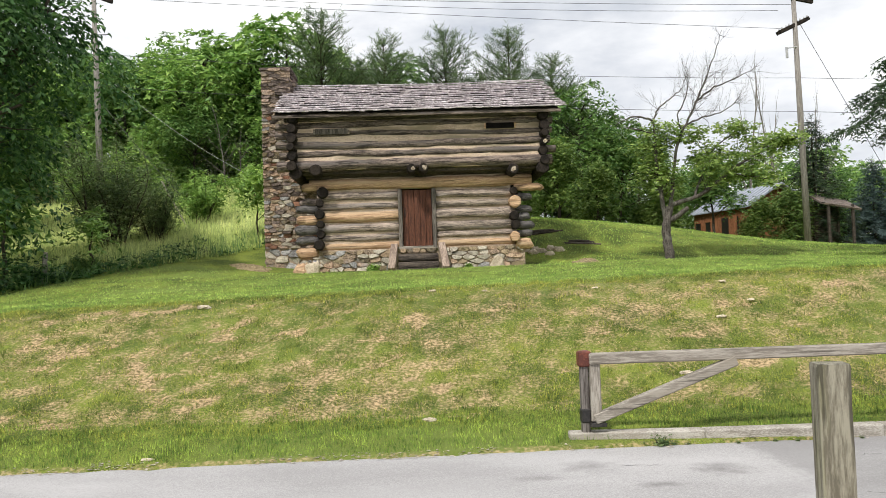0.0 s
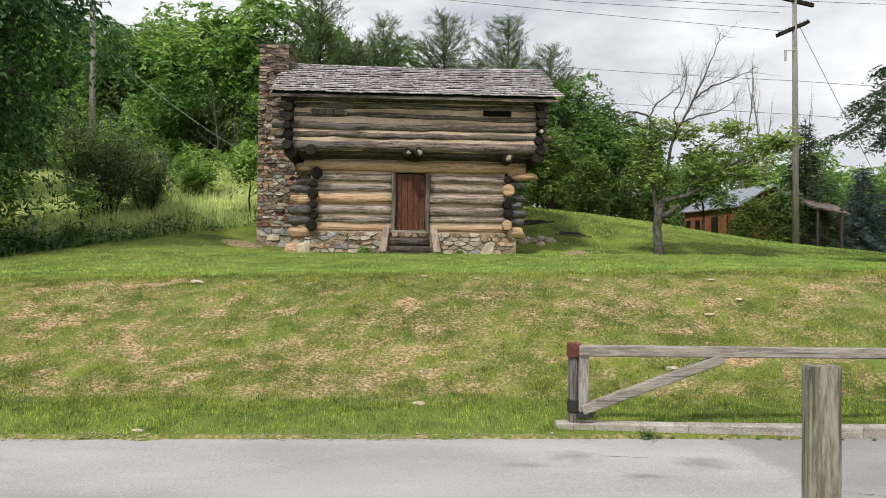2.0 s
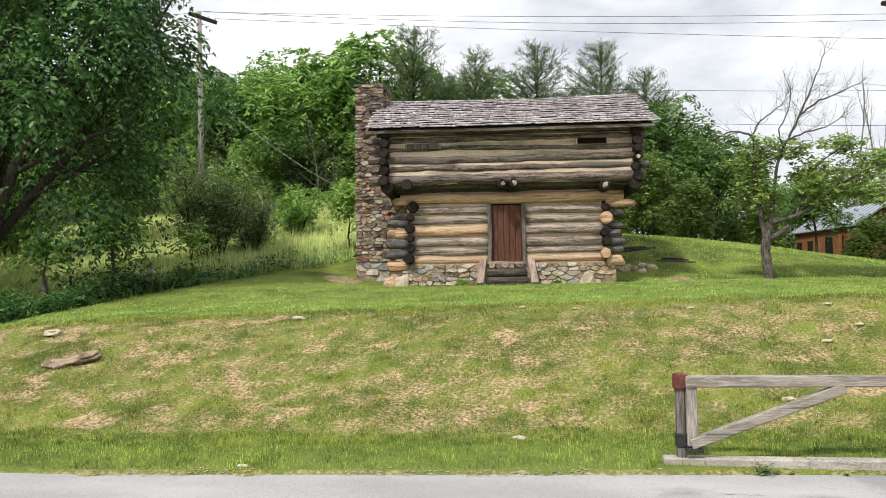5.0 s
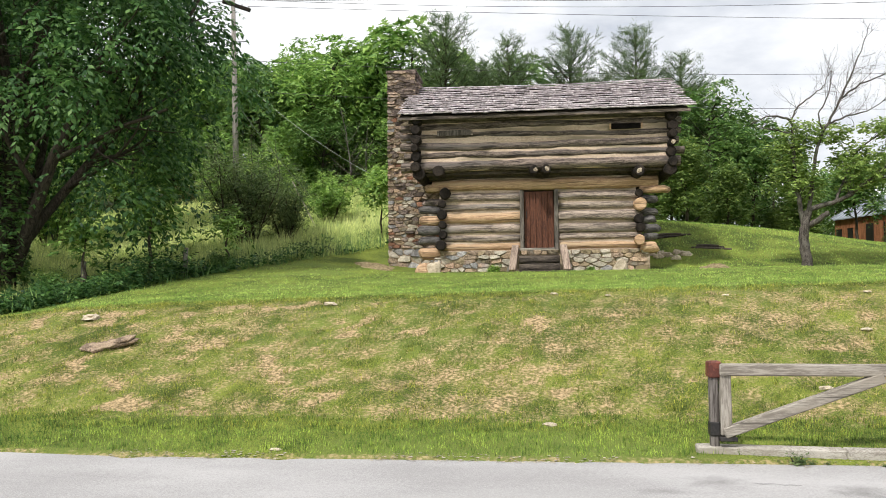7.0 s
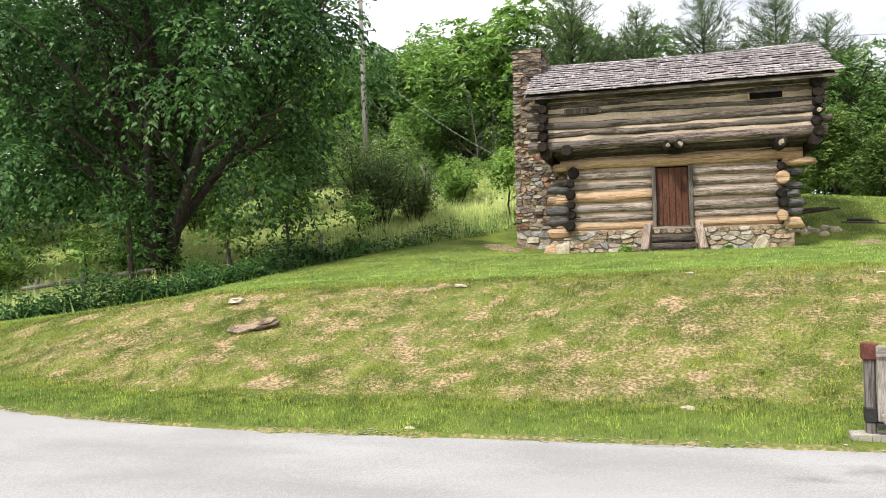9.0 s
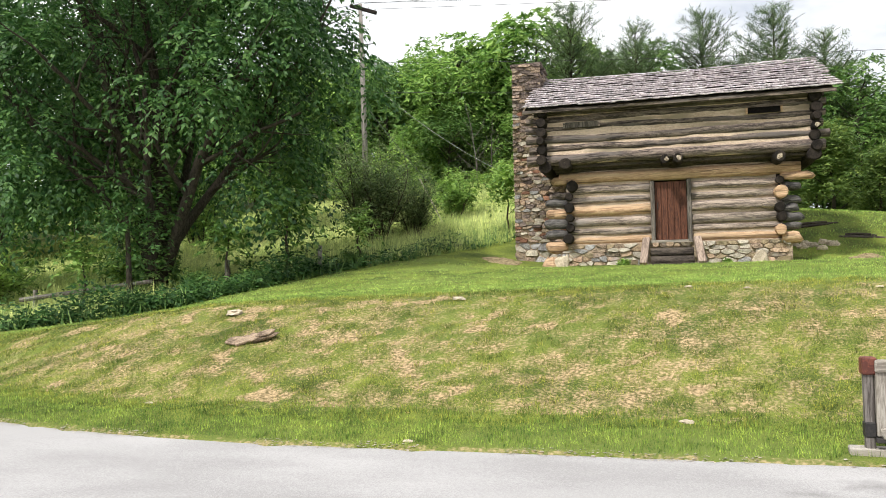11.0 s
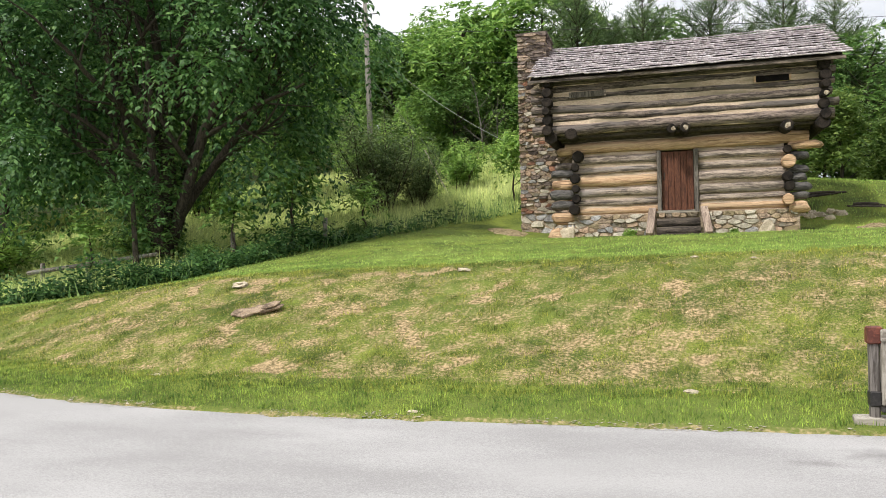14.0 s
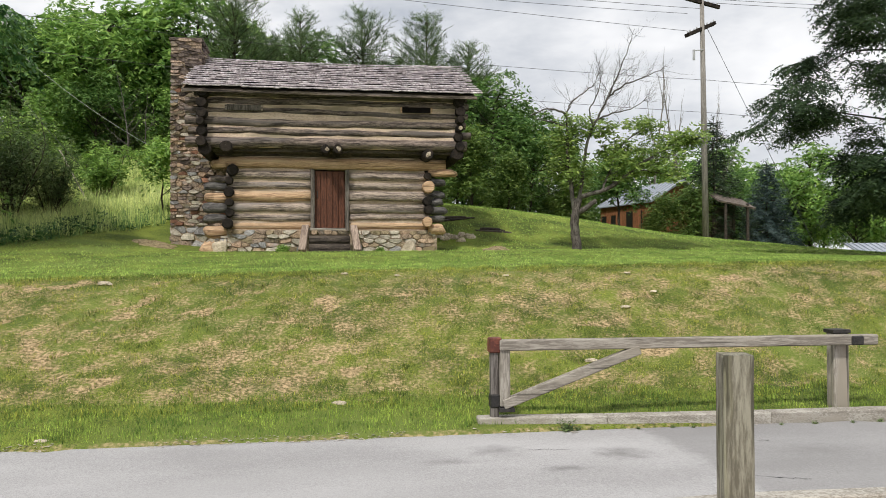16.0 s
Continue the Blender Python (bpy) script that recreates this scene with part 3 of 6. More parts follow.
def pale_end(x, y, z, r, seed):
    """Broken pale wood showing on a log's end."""
    rng = np.random.RandomState(seed)
    t = np.linspace(0, 2 * np.pi, 11, endpoint=False)
    q = r * rng.uniform(0.45, 0.8, 11)
    v = [(x + 0.2 * r * rng.randn(), y - 0.03, z)] + [(x + q[i] * math.cos(t[i]), y - 0.006 - 0.012 * rng.rand(), z + q[i] * math.sin(t[i])) for i in range(11)]
    v += [(p[0], y + 0.03, p[2]) for p in v[1:]]
    f = [(0, i + 1, (i + 1) % 11 + 1) for i in range(11)] + [(i + 1, i + 12, (i + 1) % 11 + 12, (i + 1) % 11 + 1) for i in range(11)]
    part("end_grain", Geo().add(v, f), M_ENDGRAIN, cabin, "pale splintered end grain")


for i, (x, y, z, r) in enumerate(((0.27, UY - 0.30, 5.23, 0.11), (0.65, UY - 0.30, 5.26, 0.13), (3.56, UY - 0.30, 5.12, 0.15), (-2.9, UY - 0.30, 5.3, 0.07), (4.62, UY - 0.42, 6.0, 0.11))):
    pale_end(x, y, z, r, 500 + i)


def clip(poly, m, d):
    """The part of a convex polygon on the near side of the line through m across d."""
    out = []
    for i, p in enumerate(poly):
        q = poly[(i + 1) % len(poly)]
        sp = (p[0] - m[0]) * d[0] + (p[1] - m[1]) * d[1]
        sq = (q[0] - m[0]) * d[0] + (q[1] - m[1]) * d[1]
        if sp <= 0:
            out.append(p)
        if (sp < 0 < sq) or (sq < 0 < sp):
            t = sp / (sp - sq)
            out.append((p[0] + t * (q[0] - p[0]), p[1] + t * (q[1] - p[1])))
    return out


def stones(parent, x0, x1, z0, z1, face, axis, rng, h=0.15, w=0.27, mats=None, jit=0.42):
    """Rubble of fitted field stones about w by h on a wall's face. axis 0: the wall runs along x at y = face, 1: along y at x = face."""
    e = h / w
    seeds = []
    rows = max(1, round((z1 - z0) / h))
    for r in range(rows):
        x = x0 + rng.uniform(0.1, 0.9) * w * 0.5
        while x < x1:
            seeds.append((x * e, z0 + (r + 0.5 + rng.uniform(-jit, jit)) * (z1 - z0) / rows))
            x += w * rng.uniform(0.4, 1.75)
    for s in seeds:
        poly = [(x0 * e, z0), (x1 * e, z0), (x1 * e, z1), (x0 * e, z1)]
        for o in seeds:
            if o is not s and abs(o[0] - s[0]) < 4 * h and abs(o[1] - s[1]) < 4 * h:
                poly = clip(poly, ((s[0] + o[0]) / 2, (s[1] + o[1]) / 2), (o[0] - s[0], o[1] - s[1]))
        if len(poly) > 2:
            stone(parent, [(p[0] / e, p[1]) for p in poly], face, axis, rng, mats)


def stone(parent, poly, face, axis, rng, mats=None):
    cx, cz = sum(p[0] for p in poly) / len(poly), sum(p[1] for p in poly) / len(poly)
    size = min(max(p[0] for p in poly) - min(p[0] for p in poly), max(p[1] for p in poly) - min(p[1] for p in poly))
    ring = []
    for i, p in enumerate(poly):
        q = poly[(i + 1) % len(poly)]
        far = math.hypot(q[0] - p[0], q[1] - p[1])
        cut = 0.2 if far > 0.05 else 0.5
        ring += [(p[0] + (q[0] - p[0]) * cut, p[1] + (q[1] - p[1]) * cut)] + ([(q[0] + (p[0] - q[0]) * cut, q[1] + (p[1] - q[1]) * cut)] if far > 0.05 else [])
    k0 = 1 - min(0.3, 0.011 / max(size, 0.05))
    ring = [((p[0] - cx) * k0 * rng.uniform(0.86, 1.06), (p[1] - cz) * k0 * rng.uniform(0.86, 1.06)) for p in ring]
    n = len(ring)
    out = rng.uniform(0.012, 0.10)
    tx, tz = rng.uniform(-0.16, 0.16), rng.uniform(-0.2, 0.2)
    v = []
    for depth, sc in ((-0.08, 1.0), (out * 0.75, 1.0), (out, 0.90)):
        for px, pz in ring:
            out_d = depth + (tx * px + tz * pz + rng.uniform(-0.006, 0.006)) * (depth > 0)
            q = (cx + px * sc, -out_d, cz + pz * sc)
            v.append((q[0], face + q[1], q[2]) if axis == 0 else (face - q[1], q[0], q[2]))
    f = [(k * n + i, k * n + (i + 1) % n, (k + 1) * n + (i + 1) % n, (k + 1) * n + i) for k in range(2) for i in range(n)]
    f += [list(range(2 * n, 3 * n))]
    if axis == 1:
        f = [q[::-1] for q in f]
    part("stone", Geo().add(v, f), rng.choice(mats or (M_STONE, M_STONE, M_STONE, M_STONE, M_STONE, M_STONETAN, M_STONETAN, M_STONEPALE, M_STONEGREY, M_STONEDARK, M_STONEDARK, M_STONERED)), parent)


st_rng = random.Random(3)
foundation = part("foundation", Geo().add(*box((-3.2, FY - 0.02, 1.7), (3.95, BACK - 0.5, 2.68))), M_MORTAR, cabin, "low field-stone foundation")
FOUND = (M_STONEPALE, M_STONEPALE, M_STONEPALE, M_STONETAN, M_STONETAN, M_STONETAN, M_STONE, M_STONEGREY)
stones(foundation, -3.15, -0.5, 1.95, 2.66, FY - 0.02, 0, st_rng, 0.15, 0.33, FOUND, 0.16)
stones(foundation, 1.2, 3.9, 1.95, 2.66, FY - 0.02, 0, st_rng, 0.15, 0.33, FOUND, 0.16)
stones(foundation, -0.24, 0.98, 2.5, 2.66, FY - 0.05, 0, st_rng, 0.15, 0.25, (M_STONE, M_STONETAN))
chimney = part("chimney", Geo().add(*box((-4.95, 28.05, 1.9), (-3.02, 29.7, 5.3))).add(*box((-4.95, 28.05, 5.3), (-3.95, 29.7, 9.2))), M_MORTAR, cabin, "rough field-stone chimney with reddish stones")
stones(chimney, -4.98, -3.0, 2.1, 2.85, 28.05, 0, st_rng, 0.24, 0.34, (M_STONEGREY, M_STONEGREY, M_STONEPALE, M_STONE))
stones(chimney, -4.98, -3.0, 2.85, 5.3, 28.05, 0, st_rng, 0.12, 0.27)
stones(chimney, -4.98, -3.92, 5.3, 7.6, 28.05, 0, st_rng, 0.115, 0.26)
CAPSTONES = (M_STONEDARK, M_STONEDARK, M_STONEDARK, M_STONE)
stones(chimney, -4.98, -3.92, 7.6, 9.25, 28.05, 0, st_rng, 0.11, 0.42, CAPSTONES)
stones(chimney, 28.05, 29.7, 8.1, 9.25, -3.95, 1, st_rng, 0.11, 0.42, CAPSTONES)
part("cap", Geo().add(*box((-5.0, 28.0, 9.18), (-3.9, 29.75, 9.27), 0.02, st_rng)), M_STONEDARK, chimney)

# door, jambs, steps
door = part("door", Geo().add(*box((-0.12, FY + 0.10, 2.74), (0.86, FY + 0.14, 4.62))), M_DOOR, cabin, "brown plank door, closed")
for i in range(5):
    x = -0.12 + i * 0.196
    part("board", Geo().add(*box((x + 0.004, FY + 0.07, 2.74), (x + 0.192, FY + 0.115, 4.62), 0.003, cab_rng)), M_DOOR, door)
part("handle", Geo().add(*box((-0.05, FY + 0.03, 3.75), (-0.025, FY + 0.075, 3.95))), M_IRON, door, "small dark iron handle")
for x in (-0.26, 0.87):
    part("door_jamb", Geo().add(*box((x, FY - 0.10, 2.66), (x + 0.13, FY + 0.22, 4.66), 0.006, cab_rng)), M_JAMB, cabin, "dark grey jamb")
part("threshold", Geo().add(*box((-0.3, FY - 0.1, 2.64), (1.02, FY + 0.2, 2.73))), M_BEAM, cabin)
for y, z, r in ((FY - 0.3, 2.33, 0.14), (FY - 0.6, 2.07, 0.13)):
    pts = np.stack([np.linspace(-0.3, 1.02, 6), np.full(6, y), np.full(6, z)], 1)
    part("step_log", Geo().add(*tube(pts, np.full(6, r), 12, True, 0.03, int(z * 50))), M_LOGDARK, cabin, "round dark log step", smooth=True)
part("step_plank", Geo().add(*box((-0.3, FY - 0.95, 1.93), (1.02, FY - 0.7, 1.98))), M_LOGDARK, cabin)
for x, lean in ((-0.42, -0.1), (1.14, 0.1)):
    part("step_cheek", Geo().add(*beam((x, FY - 0.08, 2.78), (x + lean, FY - 1.0, 1.95), 0.23, 0.16)), M_CHEEK, cabin, "slanting grey half-log beside the steps")
# loopholes under the eave
for x0, x1, z, dark in ((2.72, 3.66, 6.60, True), (-2.88, -1.82, 6.55, False)):
    loop = part("loophole", Geo().add(*box((x0, UY - 0.075, z - 0.09), (x1, UY - 0.045, z + 0.09))), M_SLOT if dark else M_JAMB, cabin, "narrow dark slot window" if dark else "narrow boarded slot window")
    for q0, q1 in (((x0 - 0.06, UY - 0.1, z - 0.09), (x0, UY - 0.03, z + 0.09)), ((x1, UY - 0.1, z - 0.09), (x1 + 0.06, UY - 0.03, z + 0.09))):
        part("frame", Geo().add(*box(q0, q1)), M_LOGTAN if dark else M_LOG, loop)

# roof with split shingles
EZ, RZ, EY, RY = 7.06, 8.80, 25.6, 29.2
g = Geo()
for s in (0, 1):
    y0, y1 = (EY + 0.02, RY) if s == 0 else (RY + 3.4, RY)
    z0 = EZ - 0.07
    v = [(-4.15, y0, z0), (5.1, y0, z0), (5.1, y1, RZ - 0.07), (-4.15, y1, RZ - 0.07)]
    w = [(a, b, c + 0.05) for a, b, c in v]
    g.add(v + w, [(0, 1, 2, 3), (7, 6, 5, 4), (0, 4, 5, 1), (1, 5, 6, 2), (2, 6, 7, 3), (3, 7, 4, 0)])
roof = part("roof", g, M_LOGDARK, cabin, "grey split-shingle gable roof")
part("fascia", Geo().add(*box((-4.2, EY - 0.03, EZ - 0.13), (5.15, EY + 0.02, EZ - 0.03), 0.01, cab_rng)), M_LOGUP, roof, "weathered eave board")
sh_rng = random.Random(5)
rest = Geo()
COURSES = 13
slope = Vector((0, RY - EY, RZ - EZ))
up_dir = slope.normalized()
nrm = Vector((1, 0, 0)).cross(up_dir)
count = 0
for k in range(COURSES + 1):
    x = -4.28 + sh_rng.uniform(0, 0.1)
    while x < 5.18:
        w = sh_rng.uniform(0.10, 0.26)
        s0 = k / COURSES * slope.length + sh_rng.uniform(-0.03, 0.03) - 0.08 + 0.03 * math.sin(1.3 * x + 1.7 * k) + 0.018 * math.sin(4.1 * x + 2.3 * k)
        s1 = s0 + 0.46
        lift = 0.06 + sh_rng.uniform(0, 0.03)
        sag = -0.07 * math.sin(math.pi * (x + 4.2) / 9.4) * k / COURSES
        o = Vector((x, EY, EZ + sag))
        tw = sh_rng.uniform(-0.008, 0.008)
        v = []
        for sx in (0.004, w - 0.004):
            for ss, hh in ((s0, lift + 0.012 + tw * sx / w), (s1, 0.006)):
                for tt in (0.0, 0.03):
                    v.append(tuple(o + Vector((sx, 0, 0)) + up_dir * ss + nrm * (hh + tt)))
        f = [(0, 2, 6, 4), (1, 5, 7, 3), (0, 1, 3, 2), (4, 6, 7, 5), (0, 4, 5, 1), (2, 3, 7, 6)]
        if count < 300:
            part("shingle", Geo().add(v, f), M_SHINGLE, roof)
        else:
            rest.add(v, f)
        count += 1
        x += w
tagged(part("upper_shingles", rest, M_SHINGLE_J, roof), kind="stuff")

# ---- gate, kerbs and posts by the road ----
gate = root("barrier_gate", (1.65, 7.52, 0.05), "low grey timber swing gate with a diagonal brace, closed", "gate")
part("hinge_post", Geo().add(*box((1.622, 7.46, -0.05), (1.70, 7.55, 0.80), 0.004)), M_BEAMDARK, gate, "square weathered dark post")
part("cap", Geo().add(*box((1.606, 7.44, 0.725), (1.722, 7.57, 0.872), 0.003)), M_REDIRON, gate, "rust-red metal cap")
part("band", Geo().add(*box((1.615, 7.45, 0.20), (1.705, 7.56, 0.33))), M_IRON, gate, "black iron hinge band")
part("upright", Geo().add(*box((1.705, 7.42, 0.21), (1.80, 7.51, 0.80), 0.003)), M_BEAMV, gate)
part("top_rail", Geo().add(*beam((1.70, 7.44, 0.80), (5.68, 7.44, 0.785), 0.09, 0.105)), M_BEAM, gate, "long grey top rail")
part("brace", Geo().add(*beam((1.73, 7.43, 0.235), (3.1, 7.43, 0.735), 0.08, 0.095)), M_BEAM, gate, "diagonal grey brace")
part("bracket", Geo().add(*box((1.69, 7.40, 0.165), (1.84, 7.54, 0.205))), M_IRON, gate)
rest_post = root("gate_post", (5.3, 7.55, 0.05), "grey timber post with a black iron rest for the gate", "post")
part("shaft", Geo().add(*box((5.25, 7.50, -0.05), (5.42, 7.64, 0.85), 0.004)), M_BEAMV, rest_post)
part("catch", Geo().add(*box((5.235, 7.49, 0.845), (5.435, 7.66, 0.885))).add(*box((5.37, 7.37, 0.735), (5.50, 7.495, 0.83))), M_IRON, rest_post, "black iron catch")


def near_post():
    """A square post with chamfered corners, split top."""
    c, h = 0.0545, 0.006
    ring = [(c, -c + h), (c, c - h), (c - h, c), (-c + h, c), (-c, c - h), (-c, -c + h), (-c + h, -c), (c - h, -c)]
    zs = (0.02, 0.3, 0.6, 0.9, 1.15, 1.245, 1.257)
    rng = np.random.RandomState(2)
    v = [(x * k + 0.0015 * rng.randn(), y * k + 0.0015 * rng.randn(), z) for z in zs for k in [0.96 if z > 1.25 else 1.0] for x, y in ring]
    f = [(k * 8 + i, k * 8 + (i + 1) % 8, (k + 1) * 8 + (i + 1) % 8, (k + 1) * 8 + i) for k in range(len(zs) - 1) for i in range(8)]
    f.append([len(v) - 8 + i for i in range(8)])
    m = np.array(pose(1.498, 2.72, 0, 0, 0, -13))
    v = np.array(v) @ m[:3, :3].T + m[:3, 3]
    return thing("bollard_post", Geo().add(v, f), M_POSTW, (1.49, 2.72, 0.02), "square grey-green weathered timber post with worn chamfered edges", "post")


near_post()
kerb = root("kerb", (1.45, 7.2, 0.0), "low grey concrete kerb between road and grass", "kerb", kind="structure")
KERB = [(1.5, 7.52), (2.75, 7.40), (4.4, 7.31), (6.2, 7.27), (8.4, 7.27), (10.8, 7.27), (13.2, 7.27)]
for p, q in zip(KERB, KERB[1:]):
    part("kerb_stone", Geo().add(*beam((p[0], p[1] + 0.02, 0.01), (q[0], q[1] + 0.02, 0.01), 0.16, 0.20)), M_CONC, kerb)
kerb2 = root("kerb", (1.5, 4.5, 0.0), "pale concrete kerb round the roadside island", "kerb", kind="structure")
ISL = [(1.25, 1.0), (1.15, 2.2), (1.18, 3.6), (1.35, 4.25), (1.75, 4.55), (2.6, 4.62), (3.6, 4.58), (4.8, 4.5), (6.2, 4.42), (8.0, 4.35)]
for a, b in zip(ISL, ISL[1:]):
    part("kerb_stone", Geo().add(*beam((*a, 0.03), (*b, 0.03), 0.15, 0.22)), M_CONC, kerb2)
g = Geo().add([(*p, 0.10) for p in ISL] + [(8.0, 1.0, 0.10)], [list(range(len(ISL) + 1))[::-1]])
thing("island_grass", g, M_SOIL, (0, 0, 0), "dry soil inside the kerbed island", "ground", kind="structure")

M_GRIT = mat("roadside_grit", (0.30, 0.265, 0.215), (0.55, 0.49, 0.40), 9, 0.95, 0.3, vary=0.35, island=True)
rng = np.random.RandomState(17)
gx = rng.uniform(-14, 11, 5200)
gy = road_edge(gx) + 0.045 * rng.randn(len(gx)) - 0.02 + 0.05 * fbm(gx, 0 * gx, 3.0, 19, 3)
gw = 0.005 + 0.018 * rng.rand(len(gx)) ** 3
ok = (fbm(gx, 0 * gx, 2.0, 23, 3) > -0.25) & ((gx < 1.5) | (rng.rand(len(gx)) < 0.3))
gx, gy, gw = gx[ok], gy[ok], gw[ok]
ga = rng.uniform(0, 6.28, len(gx))[:, None] + np.array((0, 1.5, 3.2, 4.6)) + 0.3 * rng.randn(len(gx), 4)
gq = np.stack([gx[:, None] + gw[:, None] * np.cos(ga), gy[:, None] + 0.8 * gw[:, None] * np.sin(ga), np.maximum(height(gx, gy), 0.0)[:, None] + 0.003 + 0.15 * gw[:, None] * rng.rand(len(gx), 4)], 2)
tagged(new("roadside_grit", quads_mesh("roadside_grit", gq, M_GRIT)), "pale grit and crumbs along the asphalt's edge", "gravel", kind="stuff")
M_CRACK = mat("crack_filler", (0.05, 0.05, 0.05), (0.10, 0.10, 0.10), 5, 0.9, 0.1, vary=0.1)
for i, (p, q, w) in enumerate((((1.75, 6.56), (2.1, 6.53), 0.018), ((3.2, 5.5), (3.55, 5.35), 0.014), ((3.75, 6.6), (3.95, 6.58), 0.012))):
    n = 9
    xs = np.linspace(p[0], q[0], n)
    ys = np.linspace(p[1], q[1], n) + 0.012 * np.random.RandomState(i).randn(n)
    ww = w * np.random.RandomState(i + 9).uniform(0.2, 1, n)
    v = [(x_, y_ + s_ * k_ / 2, 0.004) for s_ in (-1, 1) for x_, y_, k_ in zip(xs, ys, ww)]
    thing("crack", Geo().add(v, [(j, j + 1, n + j + 1, n + j) for j in range(n - 1)]), M_CRACK, (p[0], p[1], 0.004), "short dark crack in the asphalt", "crack", "road cracks")

# ---- leaves and wood ----
def leaf_mat(name, c1, c2, vary=0.35, trans=0.35, hue=0.02):
    return mat(name, c1, c2, 0.5, 0.55, 0.0, (1, 1, 1), 3, vary, island=True, trans=trans, spec=0.35, hue=hue)


L_WALNUT = leaf_mat("walnut_leaf", (0.03, 0.085, 0.025), (0.115, 0.24, 0.066), trans=0.38)
L_FOREST = leaf_mat("forest_leaf", (0.14, 0.27, 0.055), (0.32, 0.50, 0.125))
L_FOREST2 = leaf_mat("forest_leaf_dark", (0.08, 0.17, 0.04), (0.185, 0.32, 0.082))
L_PINE = leaf_mat("pine_needles", (0.06, 0.108, 0.04), (0.17, 0.25, 0.098), hue=0.015)
L_SPRUCE = leaf_mat("blue_spruce_needles", (0.035, 0.065, 0.06), (0.105, 0.155, 0.148), trans=0.12)
L_DARKFIR = leaf_mat("dark_fir_needles", (0.018, 0.04, 0.018), (0.05, 0.085, 0.035), trans=0.15)
L_HEMLOCK = leaf_mat("hemlock_needles", (0.026, 0.055, 0.022), (0.08, 0.135, 0.054), trans=0.25)
L_BUSH = leaf_mat("grey_green_leaf", (0.09, 0.145, 0.052), (0.235, 0.32, 0.122))
L_LIGHT = leaf_mat("light_leaf", (0.16, 0.29, 0.055), (0.33, 0.50, 0.12))
L_DOG = leaf_mat("dogwood_leaf", (0.09, 0.16, 0.035), (0.2, 0.29, 0.07))
L_LAWNTREE = leaf_mat("lawn_tree_leaf", (0.14, 0.23, 0.052), (0.32, 0.44, 0.115))
L_GRASS = mat("grass_blade", (0.085, 0.17, 0.022), (0.32, 0.45, 0.075), 0.9, 0.7, 0.0, (1, 1, 1), 5, 0.55, island=True, trans=0.3, hue=0.02)
L_BANK = mat("bank_blade", (0.085, 0.13, 0.018), (0.34, 0.375, 0.06), 0.9, 0.7, 0.0, (1, 1, 1), 6, 0.65, island=True, trans=0.3, hue=0.03)
# Mown lawn, paler than the bank: stronger sun on the flat is in its colour.
L_LAWN_SUNLIT = mat("mown_blade_sunlit", (0.155, 0.28, 0.043), (0.385, 0.54, 0.118), 0.7, 0.7, 0.0, (1, 1, 1), 3, 0.45, island=True, trans=0.3, hue=0.02)
L_STRAW = mat("straw_blade", (0.39, 0.285, 0.125), (0.86, 0.66, 0.355), 0.9, 0.8, 0.0, (1, 1, 1), 3, 0.6, island=True, trans=0.15)
L_MEADOW = mat("meadow_blade", (0.37, 0.49, 0.13), (0.74, 0.82, 0.32), 0.25, 0.7, 0.0, (1, 1, 1), 2, 0.35, island=True, trans=0.35, hue=0.02)
M_BARK = mat("bark", (0.024, 0.019, 0.014), (0.09, 0.075, 0.056), 5, 0.95, 0.7, (4, 4, 0.8), 20, 0.15)
M_BARKGREY = mat("grey_bark", (0.12, 0.10, 0.085), (0.33, 0.30, 0.26), 6, 0.95, 0.5, (3, 3, 0.8), 24, 0.1, (0.22, 0.23, 0.19))
M_BARKDOG = mat("dark_grey_bark", (0.034, 0.028, 0.024), (0.165, 0.145, 0.128), 6, 0.95, 0.6, (3, 3, 0.8), 24, 0.1, (0.14, 0.14, 0.115))
M_POLE = mat("pole_wood", (0.17, 0.155, 0.14), (0.34, 0.315, 0.285), 3, 0.9, 0.4, (6, 6, 0.4), 14, 0.1)
M_WIRE = mat("wire", (0.03, 0.03, 0.032), (0.06, 0.06, 0.06), 5, 0.6, 0.0, vary=0)
M_GLASSY = mat("grey_insulator", (0.35, 0.36, 0.37), (0.5, 0.5, 0.5), 5, 0.4, 0.0, vary=0)


def unit(a):
    return a / (np.linalg.norm(a, axis=-1, keepdims=True) + 1e-9)


